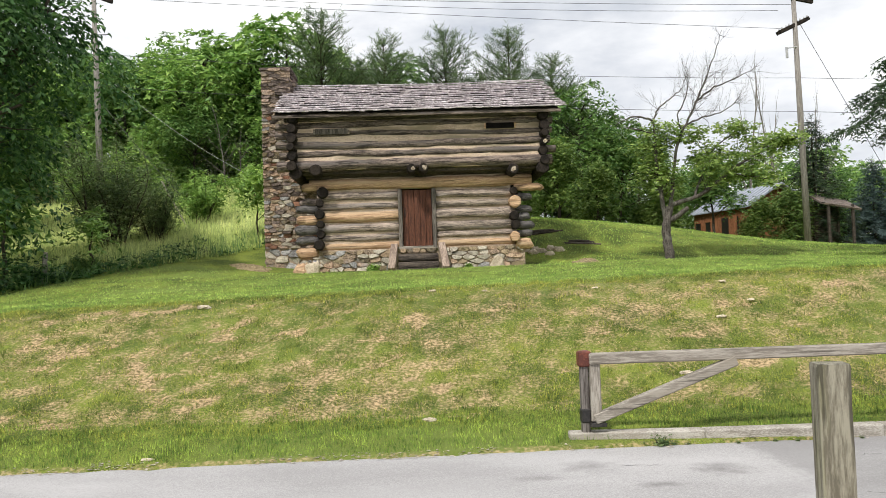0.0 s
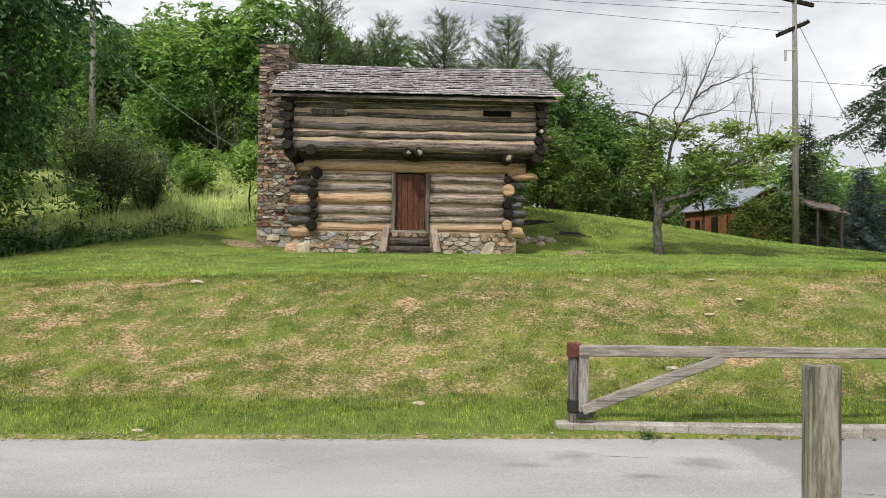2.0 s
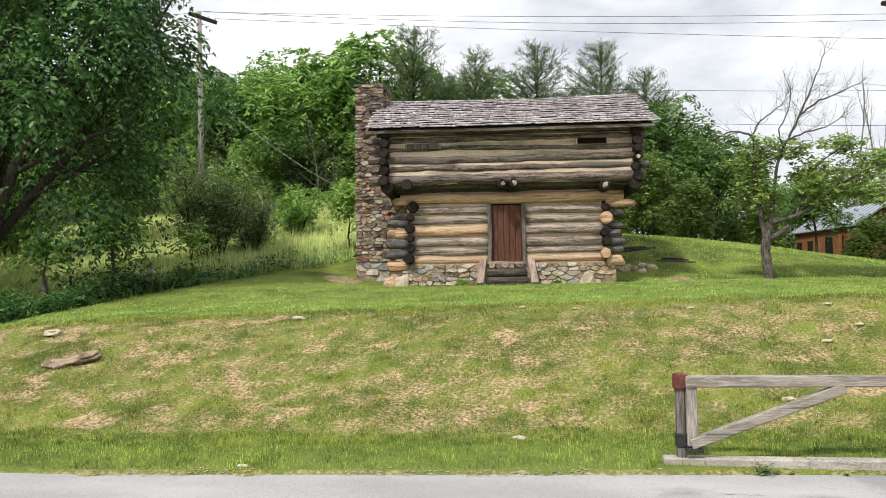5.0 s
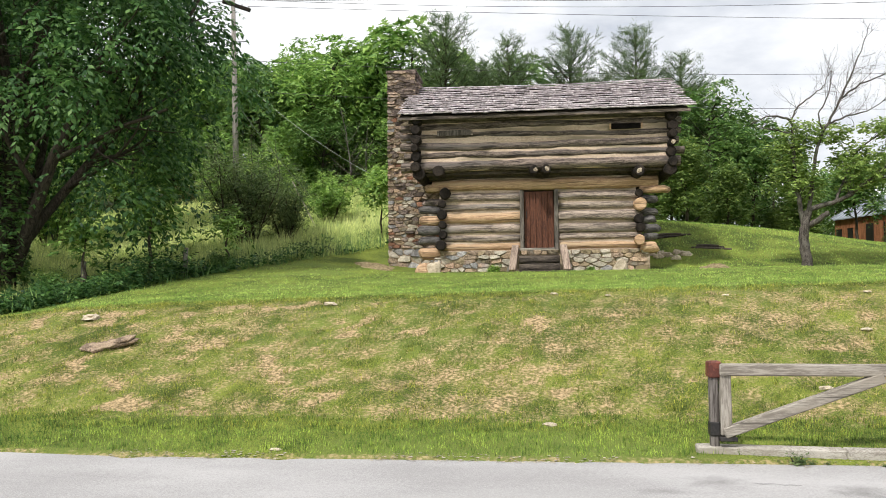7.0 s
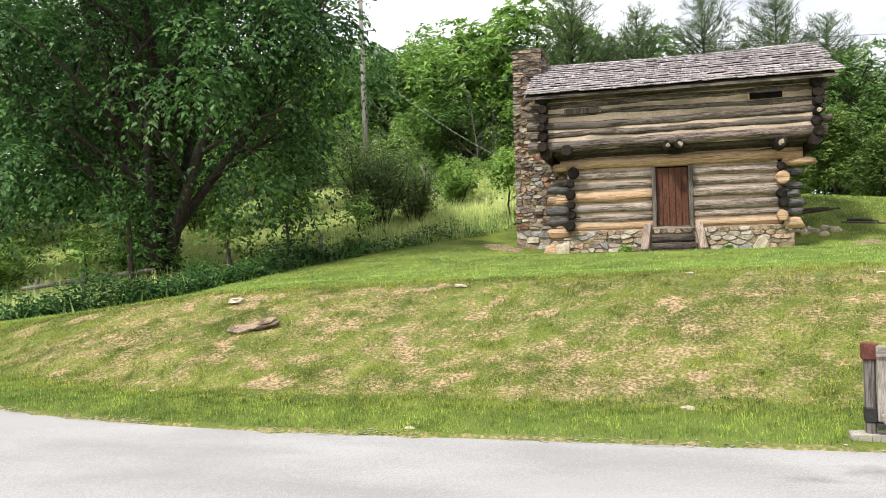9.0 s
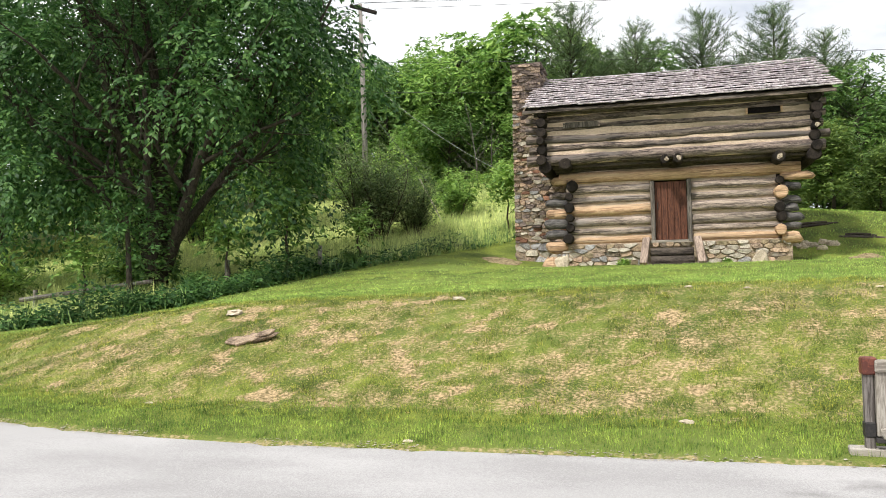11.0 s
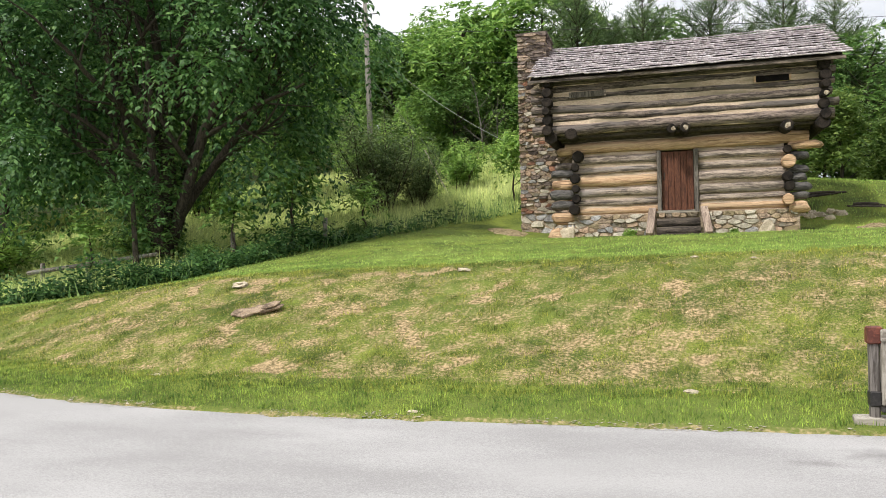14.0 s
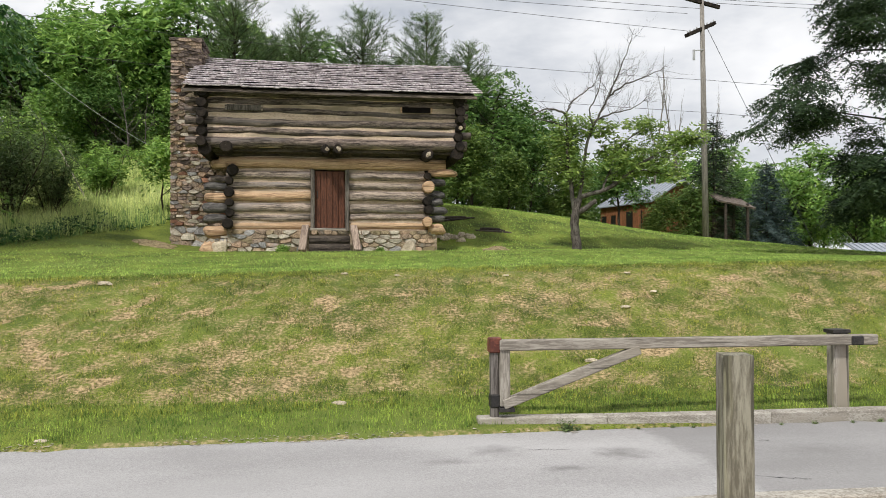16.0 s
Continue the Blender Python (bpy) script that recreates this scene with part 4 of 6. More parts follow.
def sprays(P, D, rng, length=0.5, n=4, leaf=0.2, width=0.4, droop=0.5, spread=0.9, curl=0.3, tri=False):
    """Compound sprays: from each point P along D, n pairs of pointed leaflets, as quads."""
    N = len(P)
    D = unit(D)
    up = np.array((0, 0, 1.0)) + 0.25 * rng.randn(N, 3)
    S = unit(np.cross(D, up))
    L = length * rng.uniform(0.65, 1.25, (N, 1))
    out = []
    for i in range(n):
        f = (i + 0.6) / n
        base = P + D * L * f + np.array((0, 0, -1.0)) * L * droop * f * f
        for sgn in (-1, 1):
            ld = unit(S * sgn * spread + D * 0.55 + np.array((0, 0, -1.0)) * (curl + 0.5 * droop * f) + 0.22 * rng.randn(N, 3))
            ll = leaf * rng.uniform(0.7, 1.2, (N, 1)) * (1.1 - 0.35 * abs(f - 0.5))
            wd = unit(np.cross(ld, np.array((0, 0, 1.0)) + 0.5 * rng.randn(N, 3))) * ll * width * 0.5
            quad = np.stack([base - wd * 0.8, base + ld * ll, base + wd * 0.8], 1) if tri else np.stack([base, base + ld * ll * 0.45 + wd, base + ld * ll, base + ld * ll * 0.45 - wd], 1)
            ln = unit(np.cross(ld, wd))
            soft = D * 0.55 + np.array((0, 0, 0.55))
            ln = ln * np.sign(np.einsum("ij,ij->i", ln, soft))[:, None]
            nn = unit(soft + 0.55 * ln)
            out.append(np.concatenate([quad, np.repeat(nn[:, None], quad.shape[1], 1)], 2))
    return np.concatenate(out)


def grow(start, way, length, radius, depth, rng, out, tips, kids=4, spread=0.7, lift=0.15, wig=0.12, shrink=0.6, first=0.3):
    """A branch as a bent tapering line, with side branches down to depth 0. out gets lines and radii, tips the leafy points."""
    n = 6
    p, d = np.array(start, float), unit(np.array(way, float))
    pts = [p.copy()]
    for i in range(n):
        d = unit(d + wig * rng.randn(3) + np.array((0, 0, lift)) * 0.3)
        p = p + d * length / n
        pts.append(p.copy())
    pts = np.array(pts)
    out.append((pts, np.linspace(radius, radius * (0.45 if depth else 0.25), n + 1)))
    if depth == 0:
        tips.append((pts[-1], d))
        tips.append((pts[n // 2], d))
        return
    for k in range(kids):
        f = first + (1 - first) * (k + rng.uniform(0.1, 0.9)) / kids
        i = min(n - 1, int(f * n))
        q = pts[i] + (pts[i + 1] - pts[i]) * (f * n - i)
        side = unit(np.cross(d, rng.randn(3)))
        nd = unit((pts[i + 1] - pts[i]) / (length / n) * (1 - spread * 0.5) + side * spread + np.array((0, 0, lift)))
        grow(q, nd, length * shrink * rng.uniform(0.7, 1.15) * (1.15 - 0.4 * f), radius * (1 - 0.5 * f) * 0.55, depth - 1, rng, out, tips, kids, spread, lift, wig, shrink, first)
    grow(pts[-1], d, length * shrink, radius * 0.45, depth - 1, rng, out, tips, kids, spread, lift, wig, shrink, first)


def wood(lines, seg=6, least=0.0):
    g = Geo()
    for pts, r in lines:
        if r[0] >= least:
            g.add(*tube(pts, r, seg if r[0] > 0.03 else 4 if r[0] > 0.014 else 3, False, 0.06 if r[0] > 0.05 else 0, 1))
    return g


def leafy(name, label, category, lines, V, bark, leafmat, group="", crown="crown", seg=7, least=0.0):
    t = root(name, (0, 0, 0), label, category, group)
    part("trunk", wood(lines, seg, least), bark, t, smooth=True)
    if V is not None:
        c = new(crown, quads_mesh(crown, V, leafmat))
        c.parent = t
    return t


def crown_cloud(tips, rng, per=14, radius=0.7, flat=0.8):
    """Points and outward ways round the branch tips."""
    P = np.array([p for p, d in tips])
    D = np.array([d for p, d in tips])
    P = np.repeat(P, per, 0)
    D = np.repeat(D, per, 0)
    o = rng.randn(len(P), 3)
    o = unit(o) * rng.uniform(0.2, 1, (len(P), 1)) ** 0.5
    o[:, 2] *= flat
    return P + o * radius, unit(D * 0.4 + o + np.array((0, 0, 0.15)))


def clumps(C, R, per, rng, out, flat=0.75, sag=0.15):
    """Leafy points on domes of radius R round the centres C, with their ways; out: which way each clump swells."""
    C, R, O = np.repeat(C, per, 0), np.repeat(R, per)[:, None], np.repeat(out, per, 0)
    u = unit(unit(rng.randn(len(C), 3)) + 0.45 * O + np.array((0, 0, 0.35)))
    P = C + u * R * rng.uniform(0.6, 1.08, (len(C), 1)) * np.array((1, 1, flat))
    return P, unit(u + np.array((0, 0, -sag)) + 0.25 * rng.randn(len(C), 3))


def forest_tree(seed, h, label, leafmat, group="", n=60, per=35, leaf=0.33, wide=0.32, low=0.2):
    """A full woodland tree: a stem, limbs to many leafy domes, and a lumpy outline."""
    rng = np.random.RandomState(seed)
    trunk = np.stack([np.cumsum(rng.randn(7)) * 0.08, np.cumsum(rng.randn(7)) * 0.08, np.linspace(-0.3, h * 0.8, 7)], 1)
    r0 = 0.015 * h + 0.03
    lines = [(trunk, np.linspace(r0, r0 * 0.3, 7))]
    u = unit(rng.randn(n, 3))
    C = u * rng.uniform(0.25, 1, (n, 1)) ** 0.45 * np.array((wide * h, wide * h, 0.40 * h)) + np.array((0, 0, 0.58 * h))
    C[:, :2] *= np.interp(C[:, 2] / h, (low, 0.45, 0.7, 1.0), (0.8, 1.12, 1.0, 0.75))[:, None]
    C[:, 2] = np.maximum(C[:, 2], low * h + 0.1 * h * rng.rand(n))
    R = h * rng.uniform(0.075, 0.135, n)
    for c in C[::2]:
        z = max(0.12 * h, c[2] - 0.55 * math.hypot(c[0], c[1]))
        q = np.array([np.interp(z, trunk[:, 2], trunk[:, i]) for i in range(3)])
        lines.append((np.array([q, (q + c) / 2 + 0.03 * h * rng.randn(3), c]), np.array([0.3, 0.2, 0.06]) * r0))
    P, D = clumps(C, R, per, rng, unit(C - np.array((0, 0, 0.5 * h))))
    V = sprays(P, D, rng, 0.05 * h, 2, leaf, 0.62, 0.5, tri=True)
    return leafy("broadleaf_tree", label, "tree", lines, V, M_BARK, leafmat, group, seg=6)


def broadleaf(seed, h, label, leafmat=L_FOREST, leaf=0.26, per=13, group="", name="broadleaf_tree", spray=0.55, clump=0.75, low=0.12, bark=M_BARK, lean=0.0):
    rng = np.random.RandomState(seed)
    lines, tips = [], []
    n = 8
    trunk = np.stack([np.cumsum(rng.randn(n + 1)) * 0.06 + lean * np.linspace(0, 1, n + 1) ** 2, np.cumsum(rng.randn(n + 1)) * 0.06, np.linspace(-0.3, h * 0.82, n + 1)], 1)
    r0 = 0.018 * h + 0.03
    lines.append((trunk, np.linspace(r0, r0 * 0.3, n + 1)))
    for k in range(18):
        f = low + (0.98 - low) * ((k + rng.uniform(0, 0.8)) / 18) ** 0.8
        a = k * 2.4 + rng.uniform(-0.4, 0.4)
        q = np.array([np.interp(f, np.linspace(0, 1, n + 1), trunk[:, i]) for i in range(3)])
        reach = h * (0.33 - 0.24 * max(0, f - 0.45)) * rng.uniform(0.75, 1.15)
        grow(q, (math.cos(a), math.sin(a), 0.25 + 0.9 * f), reach, r0 * 0.4 * (1.1 - f), 1, rng, lines, tips, 4, 0.75, 0.2, 0.14, 0.55, 0.35)
    P, D = crown_cloud(tips, rng, per, clump)
    V = sprays(P, D, rng, spray, 2, leaf * 1.2, 0.62, 0.45, tri=True)
    return leafy(name, label, "tree", lines, V, bark, leafmat, group, seg=6, least=0.022)


def conifer(seed, h, label, leafmat, spread=0.2, ascend=0.15, gap=0.35, leaf=0.16, width=0.16, name="pine_tree", low=0.1, per=7, droop=0.15, sprayl=0.45, group="", ragged=0.25, full=1.0, taper=1.0):
    rng = np.random.RandomState(seed)
    lines = []
    n = 8
    trunk = np.stack([np.cumsum(rng.randn(n + 1)) * 0.03, np.cumsum(rng.randn(n + 1)) * 0.03, np.linspace(-0.3, h, n + 1)], 1)
    r0 = 0.014 * h + 0.03
    lines.append((trunk, np.linspace(r0, 0.015, n + 1)))
    P, D = [], []
    z = h * low
    while z < h * 0.985:
        f = z / h
        for a in np.arange(rng.uniform(0, 1), 6.28, 6.28 / rng.randint(5, 8)):
            reach = h * spread * ((1 - f) ** taper * full + 0.06) * rng.uniform(1 - ragged, 1 + ragged)
            d = np.array((math.cos(a), math.sin(a), ascend + 0.5 * f * (ascend > 0)))
            m = 5
            t = np.linspace(0, 1, m)[:, None]
            x0 = np.interp(z, trunk[:, 2], trunk[:, 0]), np.interp(z, trunk[:, 2], trunk[:, 1])
            pts = np.array((*x0, z)) + d * reach * t + np.array((0, 0, -1)) * droop * reach * t * t
            lines.append((pts, np.linspace(0.012 + 0.012 * reach, 0.006, m)))
            k = max(3, int(per * reach / 0.8))
            u = rng.uniform(0.15, 1, k)
            q = np.stack([np.interp(u, t[:, 0], pts[:, i]) for i in range(3)], 1)
            P.append(q + 0.06 * rng.randn(k, 3))
            D.append(unit(d + 0.65 * rng.randn(k, 3) * np.array((1, 1, 0.5))))
        z += gap * rng.uniform(0.7, 1.3)
    P.append(np.array([[trunk[-1, 0], trunk[-1, 1], h - 0.2]] * 4))
    D.append(np.array((0, 0, 1.0)) + 0.3 * rng.randn(4, 3))
    P, D = np.concatenate(P), np.concatenate(D)
    V = sprays(P, D, rng, sprayl, 4, leaf, width, droop * 0.6, 0.8, -0.15 if ascend > 0 else 0.25, tri=True)
    return leafy(name, label, "tree", lines, V, M_BARK, leafmat, group, seg=6, least=0.008)


def bush(seed, w, h, label, leafmat=L_BUSH, leaf=0.12, stems=14, per=26, group="", name="bush", spray=0.3, category="bush"):
    rng = np.random.RandomState(seed)
    lines, tips = [], []
    for k in range(stems):
        a = rng.uniform(0, 6.28)
        d = (math.cos(a) * w / h * rng.uniform(0.2, 1), math.sin(a) * w / h * rng.uniform(0.2, 1), 1.0)
        grow((0.15 * w * math.cos(a), 0.15 * w * math.sin(a), -0.1), d, h * rng.uniform(0.3, 0.8), 0.035, 1, rng, lines, tips, 4, 0.7, 0.25, 0.15, 0.55, 0.3)
    P, D = crown_cloud(tips, rng, per, 0.30 * (h / 2.5) ** 0.5)
    V = sprays(P, D, rng, spray, 2, leaf, 0.5, 0.2, tri=True)
    V = V[V[:, :, 2].min(1) > -0.1]
    return leafy(name, label, category, lines, V, M_BARK, leafmat, group, "foliage", 5)


def spot(x, y, dz=0.0, turn=0.0, s=1.0, sz=1.0):
    return pose(x, y, float(height(x, y)) + dz, 0, 0, turn) @ Matrix.Diagonal((s, s, s * sz, 1))


def place(t, x, y, dz=0.0, turn=0.0, s=1.0, sz=1.0):
    t.matrix_basis = spot(x, y, dz, turn, s, sz)
    return t


# ---- woods behind the cabin ----
fr = random.Random(11)
WOODS = "woods on the hillside"
kinds = [forest_tree(21, 9.5, "tall green broadleaf tree on the wooded hillside", L_FOREST, WOODS),
         forest_tree(22, 10.5, "full dark green broadleaf tree on the wooded hillside", L_FOREST2, WOODS),
         forest_tree(23, 8.5, "bright green broadleaf tree at the wood's edge", L_FOREST, WOODS),
         forest_tree(24, 9.5, "spreading green broadleaf tree on the wooded hillside", L_FOREST2, WOODS)]
used = set()
TALL = [float(np.percentile([v.co.z for v in next(c for c in t.children if c.name.startswith("crown")).data.vertices], 99.3)) for t in kinds]


def woods(x, y, top, k):
    """A tree of kind k at x, y whose top comes to the height top."""
    t = kinds[k]
    size = TALL[k]
    s = max(0.5, (top - float(height(x, y))) / size)
    if k not in used:
        used.add(k)
        return place(t, x, y, -0.2, fr.uniform(0, 360), s)
    return copy_thing(t, spot(x, y, -0.2, fr.uniform(0, 360), s))


EDGE = [(-36, 50, 17), (-31, 49, 16.2), (-27, 53, 18), (-23.5, 50, 16.5), (-20.5, 52, 17.6), (-17.2, 50, 16.8), (-14.6, 52, 17.6), (-12.3, 49.5, 16.4), (-9.6, 51, 18.2), (-7.2, 50, 17.4)]
for i, (x, y, top) in enumerate(EDGE):
    woods(x, y, top - 0.6 + fr.uniform(-0.3, 0.3), (0, 2, 1, 2, 0, 3)[i % 6])
for i in range(9):
    x = -34 + i * 4.1 + fr.uniform(-1, 1)
    woods(x, 57 + fr.uniform(-2, 3), 18.0 + fr.uniform(-0.5, 0.5), (1, 3, 1, 0)[i % 4])
for i in range(10):  # low front edge
    x = -34 + i * 3.2 + fr.uniform(-1, 1)
    woods(x, 46.5 + fr.uniform(-1, 1), 11.8 + fr.uniform(-1, 1.6), (2, 3, 0)[i % 3])
for x, y, top, k in ((-16.6, 55, 18.2, 0), (-19, 56, 18.4, 3), (-22.5, 56, 18.6, 1), (-13, 56, 18.0, 0), (-29, 38, 12, 1), (-36, 37, 12, 0), (-47, 44, 15, 2), (-53, 40, 15, 1), (-44, 33, 11, 0), (-60, 44, 16, 3), (-43, 40, 14, 3), (-34, 45, 14.5, 1), (-40, 48, 16, 2), (1.0, 54, 13.2, 1), (5.5, 53, 12.6, 3), (-3, 51, 13.4, 1), (-5.5, 49, 13.8, 3), (3.2, 51, 12.4, 1), (7.5, 50, 12.2, 3), (-0.6, 50, 12.6, 2), (9.8, 43.5, 12.4, 1), (12.3, 45, 11.4, 3), (7.2, 41, 10.3, 3), (14.8, 50, 10.4, 1), (17.5, 56, 10.8, 1), (11.5, 52, 12, 1), (6.8, 45, 12.5, 1),
                     (21.5, 60, 10.2, 3), (25, 66, 11.6, 1), (14, 60, 12.5, 2), (30, 70, 12.2, 1), (36, 74, 12.2, 0), (42, 78, 12.4, 2), (47, 76, 11.2, 1), (52, 78, 10.4, 3), (58, 76, 10.2, 2), (64, 80, 11, 0), (34, 51, 8.6, 2), (37.5, 51, 7.6, 0), (41, 53, 8.2, 2), (31.8, 56, 9.4, 3), (45, 52, 8, 0), (38, 62, 8.6, 2), (44, 64, 7.8, 0), (34, 58, 7.0, 3)):
    woods(x, y, top, k)
PINES = "pines behind the cabin"
pa = conifer(31, 10, "tall ragged green pine behind the cabin", L_PINE, 0.27, 0.55, 0.36, 0.26, 0.16, low=0.06, per=11, droop=0.05, sprayl=0.5, group=PINES, ragged=0.6, taper=0.75)
pb = conifer(32, 10, "tall ragged green pine behind the cabin", L_PINE, 0.30, 0.5, 0.38, 0.26, 0.16, low=0.06, per=11, droop=0.05, sprayl=0.5, group=PINES, ragged=0.65, taper=0.65)
for i, (x, y, top) in enumerate(((-4.6, 46, 18.3), (-2.7, 47.5, 15.6), (-1.1, 46, 16.0), (0.8, 47, 15.0), (2.6, 46, 16.2), (4.2, 46.5, 16.0), (6.3, 45.5, 16.0), (7.6, 46, 15.6), (8.9, 46.5, 14.8), (-6.2, 47, 16.6), (9.8, 48, 13.4))):
    t = (pa, pb)[i % 2]
    s = (top - 0.5 - float(height(x, y))) / 10.4
    m = spot(x, y, -0.1, fr.uniform(0, 360), s)
    if i < 2:
        t.matrix_basis = m
    else:
        copy_thing(t, m)

# bare grey tree at the wood's edge
rng = np.random.RandomState(41)
lines, tips = [], []
grow((0, 0, -0.2), (0.02, 0, 1), 4.6, 0.07, 2, rng, lines, tips, 9, 0.85, 0.12, 0.06, 0.36, 0.15)
dead = leafy("dead_tree", "bare grey dead sapling among green trees", "tree", lines, None, M_BARKDOG, None)
place(dead, -10.0, 44.5, 0, 0, 0.85)
copy_thing(dead, spot(-9.3, 45.5, 0, 120, 0.75))

# ---- shrubs and saplings on the slope ----
SHRUB = "shrubs along the field edge"
b1 = bush(51, 1.6, 4.5, "large ragged grey-green bush on the grassy slope", L_BUSH, 0.13, 30, 15, SHRUB, spray=0.26)
place(b1, -11.6, 32, -0.1)
copy_thing(b1, spot(-10.3, 33.0, -0.1, 250, 0.62))
b2 = bush(52, 1.5, 2.2, "low light green shrub in tall grass", L_LIGHT, 0.16, 10, 12, SHRUB)
place(b2, -9.6, 37, 0)
for x, y, s in ((-8.6, 43.5, 0.9), (-11.2, 41, 0.9), (-17.5, 43.5, 1.0), (-24, 38, 1.5), (-14.5, 43, 1.3), (-21, 28, 1.1), (-23, 22, 1.2), (-24.0, 23.4, 1.5), (-25.6, 23.0, 1.5), (-27, 26, 1.5)):
    copy_thing(b2, spot(x, y, -0.1, fr.uniform(0, 360), s))
b3 = bush(53, 1.0, 1.5, "small dark green weedy shrub at the lawn edge", L_FOREST2, 0.14, 10, 12, SHRUB)
place(b3, -12.9, 20.2, 0, 0, 0.6)
for x, y, s in ((-11.6, 21.4, 0.6), (-10.9, 23.4, 0.7), (-10.0, 25.0, 0.8), (-14.2, 19.2, 0.5), (-10.4, 27.4, 0.5), (-16.2, 19.4, 0.6), (-18.4, 19.4, 0.7), (-20.4, 19.6, 0.9)):
    copy_thing(b3, spot(x, y, -0.05, fr.uniform(0, 360), s))
sum1 = broadleaf(54, 3.0, "slender bright green sumac sapling beside the chimney", L_LIGHT, 0.22, 2, "", "sapling", 0.55, 0.4, 0.4)
place(sum1, -6.0, 33.0, 0, 20, 0.72, 1.25)
sum2 = broadleaf(55, 2.6, "young dark green sapling under the big tree", L_FOREST, 0.2, 1, "saplings under the big tree", "sapling", 0.5, 0.3, 0.45)
place(sum2, -11.0, 22.6, 0, 0, 1.0)
for x, y, s in ((-9.7, 24.8, 0.7), (-12.6, 21.6, 0.8), (-16.8, 20.4, 0.8)):
    copy_thing(sum2, spot(x, y, 0, fr.uniform(0, 360), s))

# ---- the big tree at the lawn's edge ----
rng = np.random.RandomState(61)
bt = (-15.4, 22.0)
bz = float(height(*bt))
lines, tips = [], []
stems = [((0, 0, -0.3), (0.0, 0.1, 1), 8.2, 0.30), ((0.25, 0.05, 0.9), (0.42, -0.1, 1), 7.2, 0.21), ((-0.2, 0, 0.8), (-0.25, 0.1, 1), 7.5, 0.22), ((0.1, -0.3, 1.2), (0.25, -0.5, 1), 6.0, 0.16), ((0, 0.3, 1.0), (-0.2, 0.55, 1), 6.5, 0.17), ((-0.3, -0.1, 1.6), (-0.8, -0.3, 1), 6.0, 0.15), ((0.3, 0.2, 1.5), (0.5, 0.2, 1.0), 6.6, 0.17), ((0, 0.1, 5.5), (0.35, -0.2, 1), 5.5, 0.13), ((-0.3, 0, 5.0), (-0.5, -0.3, 1), 5.5, 0.13)]
for s, d, ln, r in stems:
    grow(s, d, ln, r, 2, rng, lines, tips, 5, 0.8, 0.1, 0.09, 0.52, 0.28)
# leaves hang in drooping domes: a high broad crown, low skirts, light let in between
n = 310
zc = rng.uniform(2.4, 13.0, n)
a, q = rng.uniform(0, 2 * np.pi, n), rng.uniform(0.12, 1, n) ** 0.5
side = np.where(np.cos(a) > 0, np.interp(zc, (2, 3, 4.9, 5.7, 6.5, 7.6, 8.8, 13), (4.1, 4.6, 5.0, 5.9, 6.7, 6.8, 6.1, 3.7)), np.interp(zc, (2, 5, 9, 13), (5.6, 7.0, 7.0, 4.0)))
C = np.stack([side * q * np.cos(a), 4.6 * q * np.sin(a) + 0.3, zc], 1)
C = C[((zc > 5.0) | (C[:, 0] < -1.0) | ((C[:, 0] > 3.6) & (rng.rand(n) < 0.6)) | (rng.rand(n) < 0.15)) & ~((C[:, 1] < 0) & (np.abs(C[:, 0] - 0.5) < 2.0) & (zc < 8.5) & (rng.rand(n) < 0.75))]
P, D = clumps(C, rng.uniform(0.65, 1.25, len(C)), 36, rng, unit(C - np.array((0, 0, 5.0))), 0.85, 0.55)
V = sprays(P, D, rng, 0.6, 4, 0.20, 0.48, 0.75, 0.8, 0.45)
tp, td = crown_cloud(tips, rng, 4, 0.45, 0.9)
ok = (tp[:, 2] > 3.0) & (tp[:, 0] < 6.2) & ((tp[:, 1] > 0) | (tp[:, 2] > 6))
V2 = sprays(tp[ok], td[ok], rng, 0.5, 4, 0.16, 0.40, 0.7, 0.85, 0.45)
lines = [q for q in lines if np.asarray(q[0])[:, 0].max() < 5.9]
k = 900
a, zc = rng.uniform(0, 2 * np.pi, k), rng.uniform(0, 1, k) ** 1.3 * 5.5
rc = 0.36 + 0.22 * rng.rand(k)
e = np.stack([rc * np.cos(a) - 0.04 * zc, rc * np.sin(a), zc], 1)
V3 = sprays(e, np.stack([np.cos(a), np.sin(a), 0 * a], 1), rng, 0.3, 2, 0.16, 0.6, 0.5)
big = leafy("walnut_tree", "large spreading tree with drooping dark green leaves and creeper-clad stems", "tree", lines, np.concatenate([V, V2]), M_BARK, L_WALNUT, seg=9, least=0.012)
cr_ = new("creeper", quads_mesh("creeper", V3, L_FOREST2))
cr_.parent = big
big.location = (*bt, bz)
# its neighbour further back closes the view
big2 = broadleaf(62, 12, "tall broadleaf tree behind the big tree", L_WALNUT, 0.27, 13, "trees behind the big tree", "broadleaf_tree", 0.6, 0.9, 0.38)
place(big2, -24.5, 25, -0.2, 30, 1.05)
copy_thing(big2, spot(-22.5, 32.5, -0.2, 200, 1.1))
copy_thing(big2, spot(-30.5, 25, -0.2, 120, 1.1))
pts = np.array([(-14.9, 20.0, 0.6), (-14.95, 20.0, 1.4), (-15.0, 20.02, 2.4), (-15.1, 20.1, 3.4)])
st = leafy("young_tree", "thin young tree standing before the big tree", "tree", [(pts - np.array((-14.9, 20.0, 0.0)), [0.10, 0.09, 0.075, 0.05])], sprays(np.array((-0.15, 0, 3.2)) + rng.randn(160, 3) * np.array((0.5, 0.5, 0.7)), rng.randn(160, 3), rng, 0.5, 4, 0.2, 0.36, 0.7), M_BARK, L_WALNUT)
st.location = (-14.9, 20.0, float(height(-14.9, 20.0)) - 0.62)

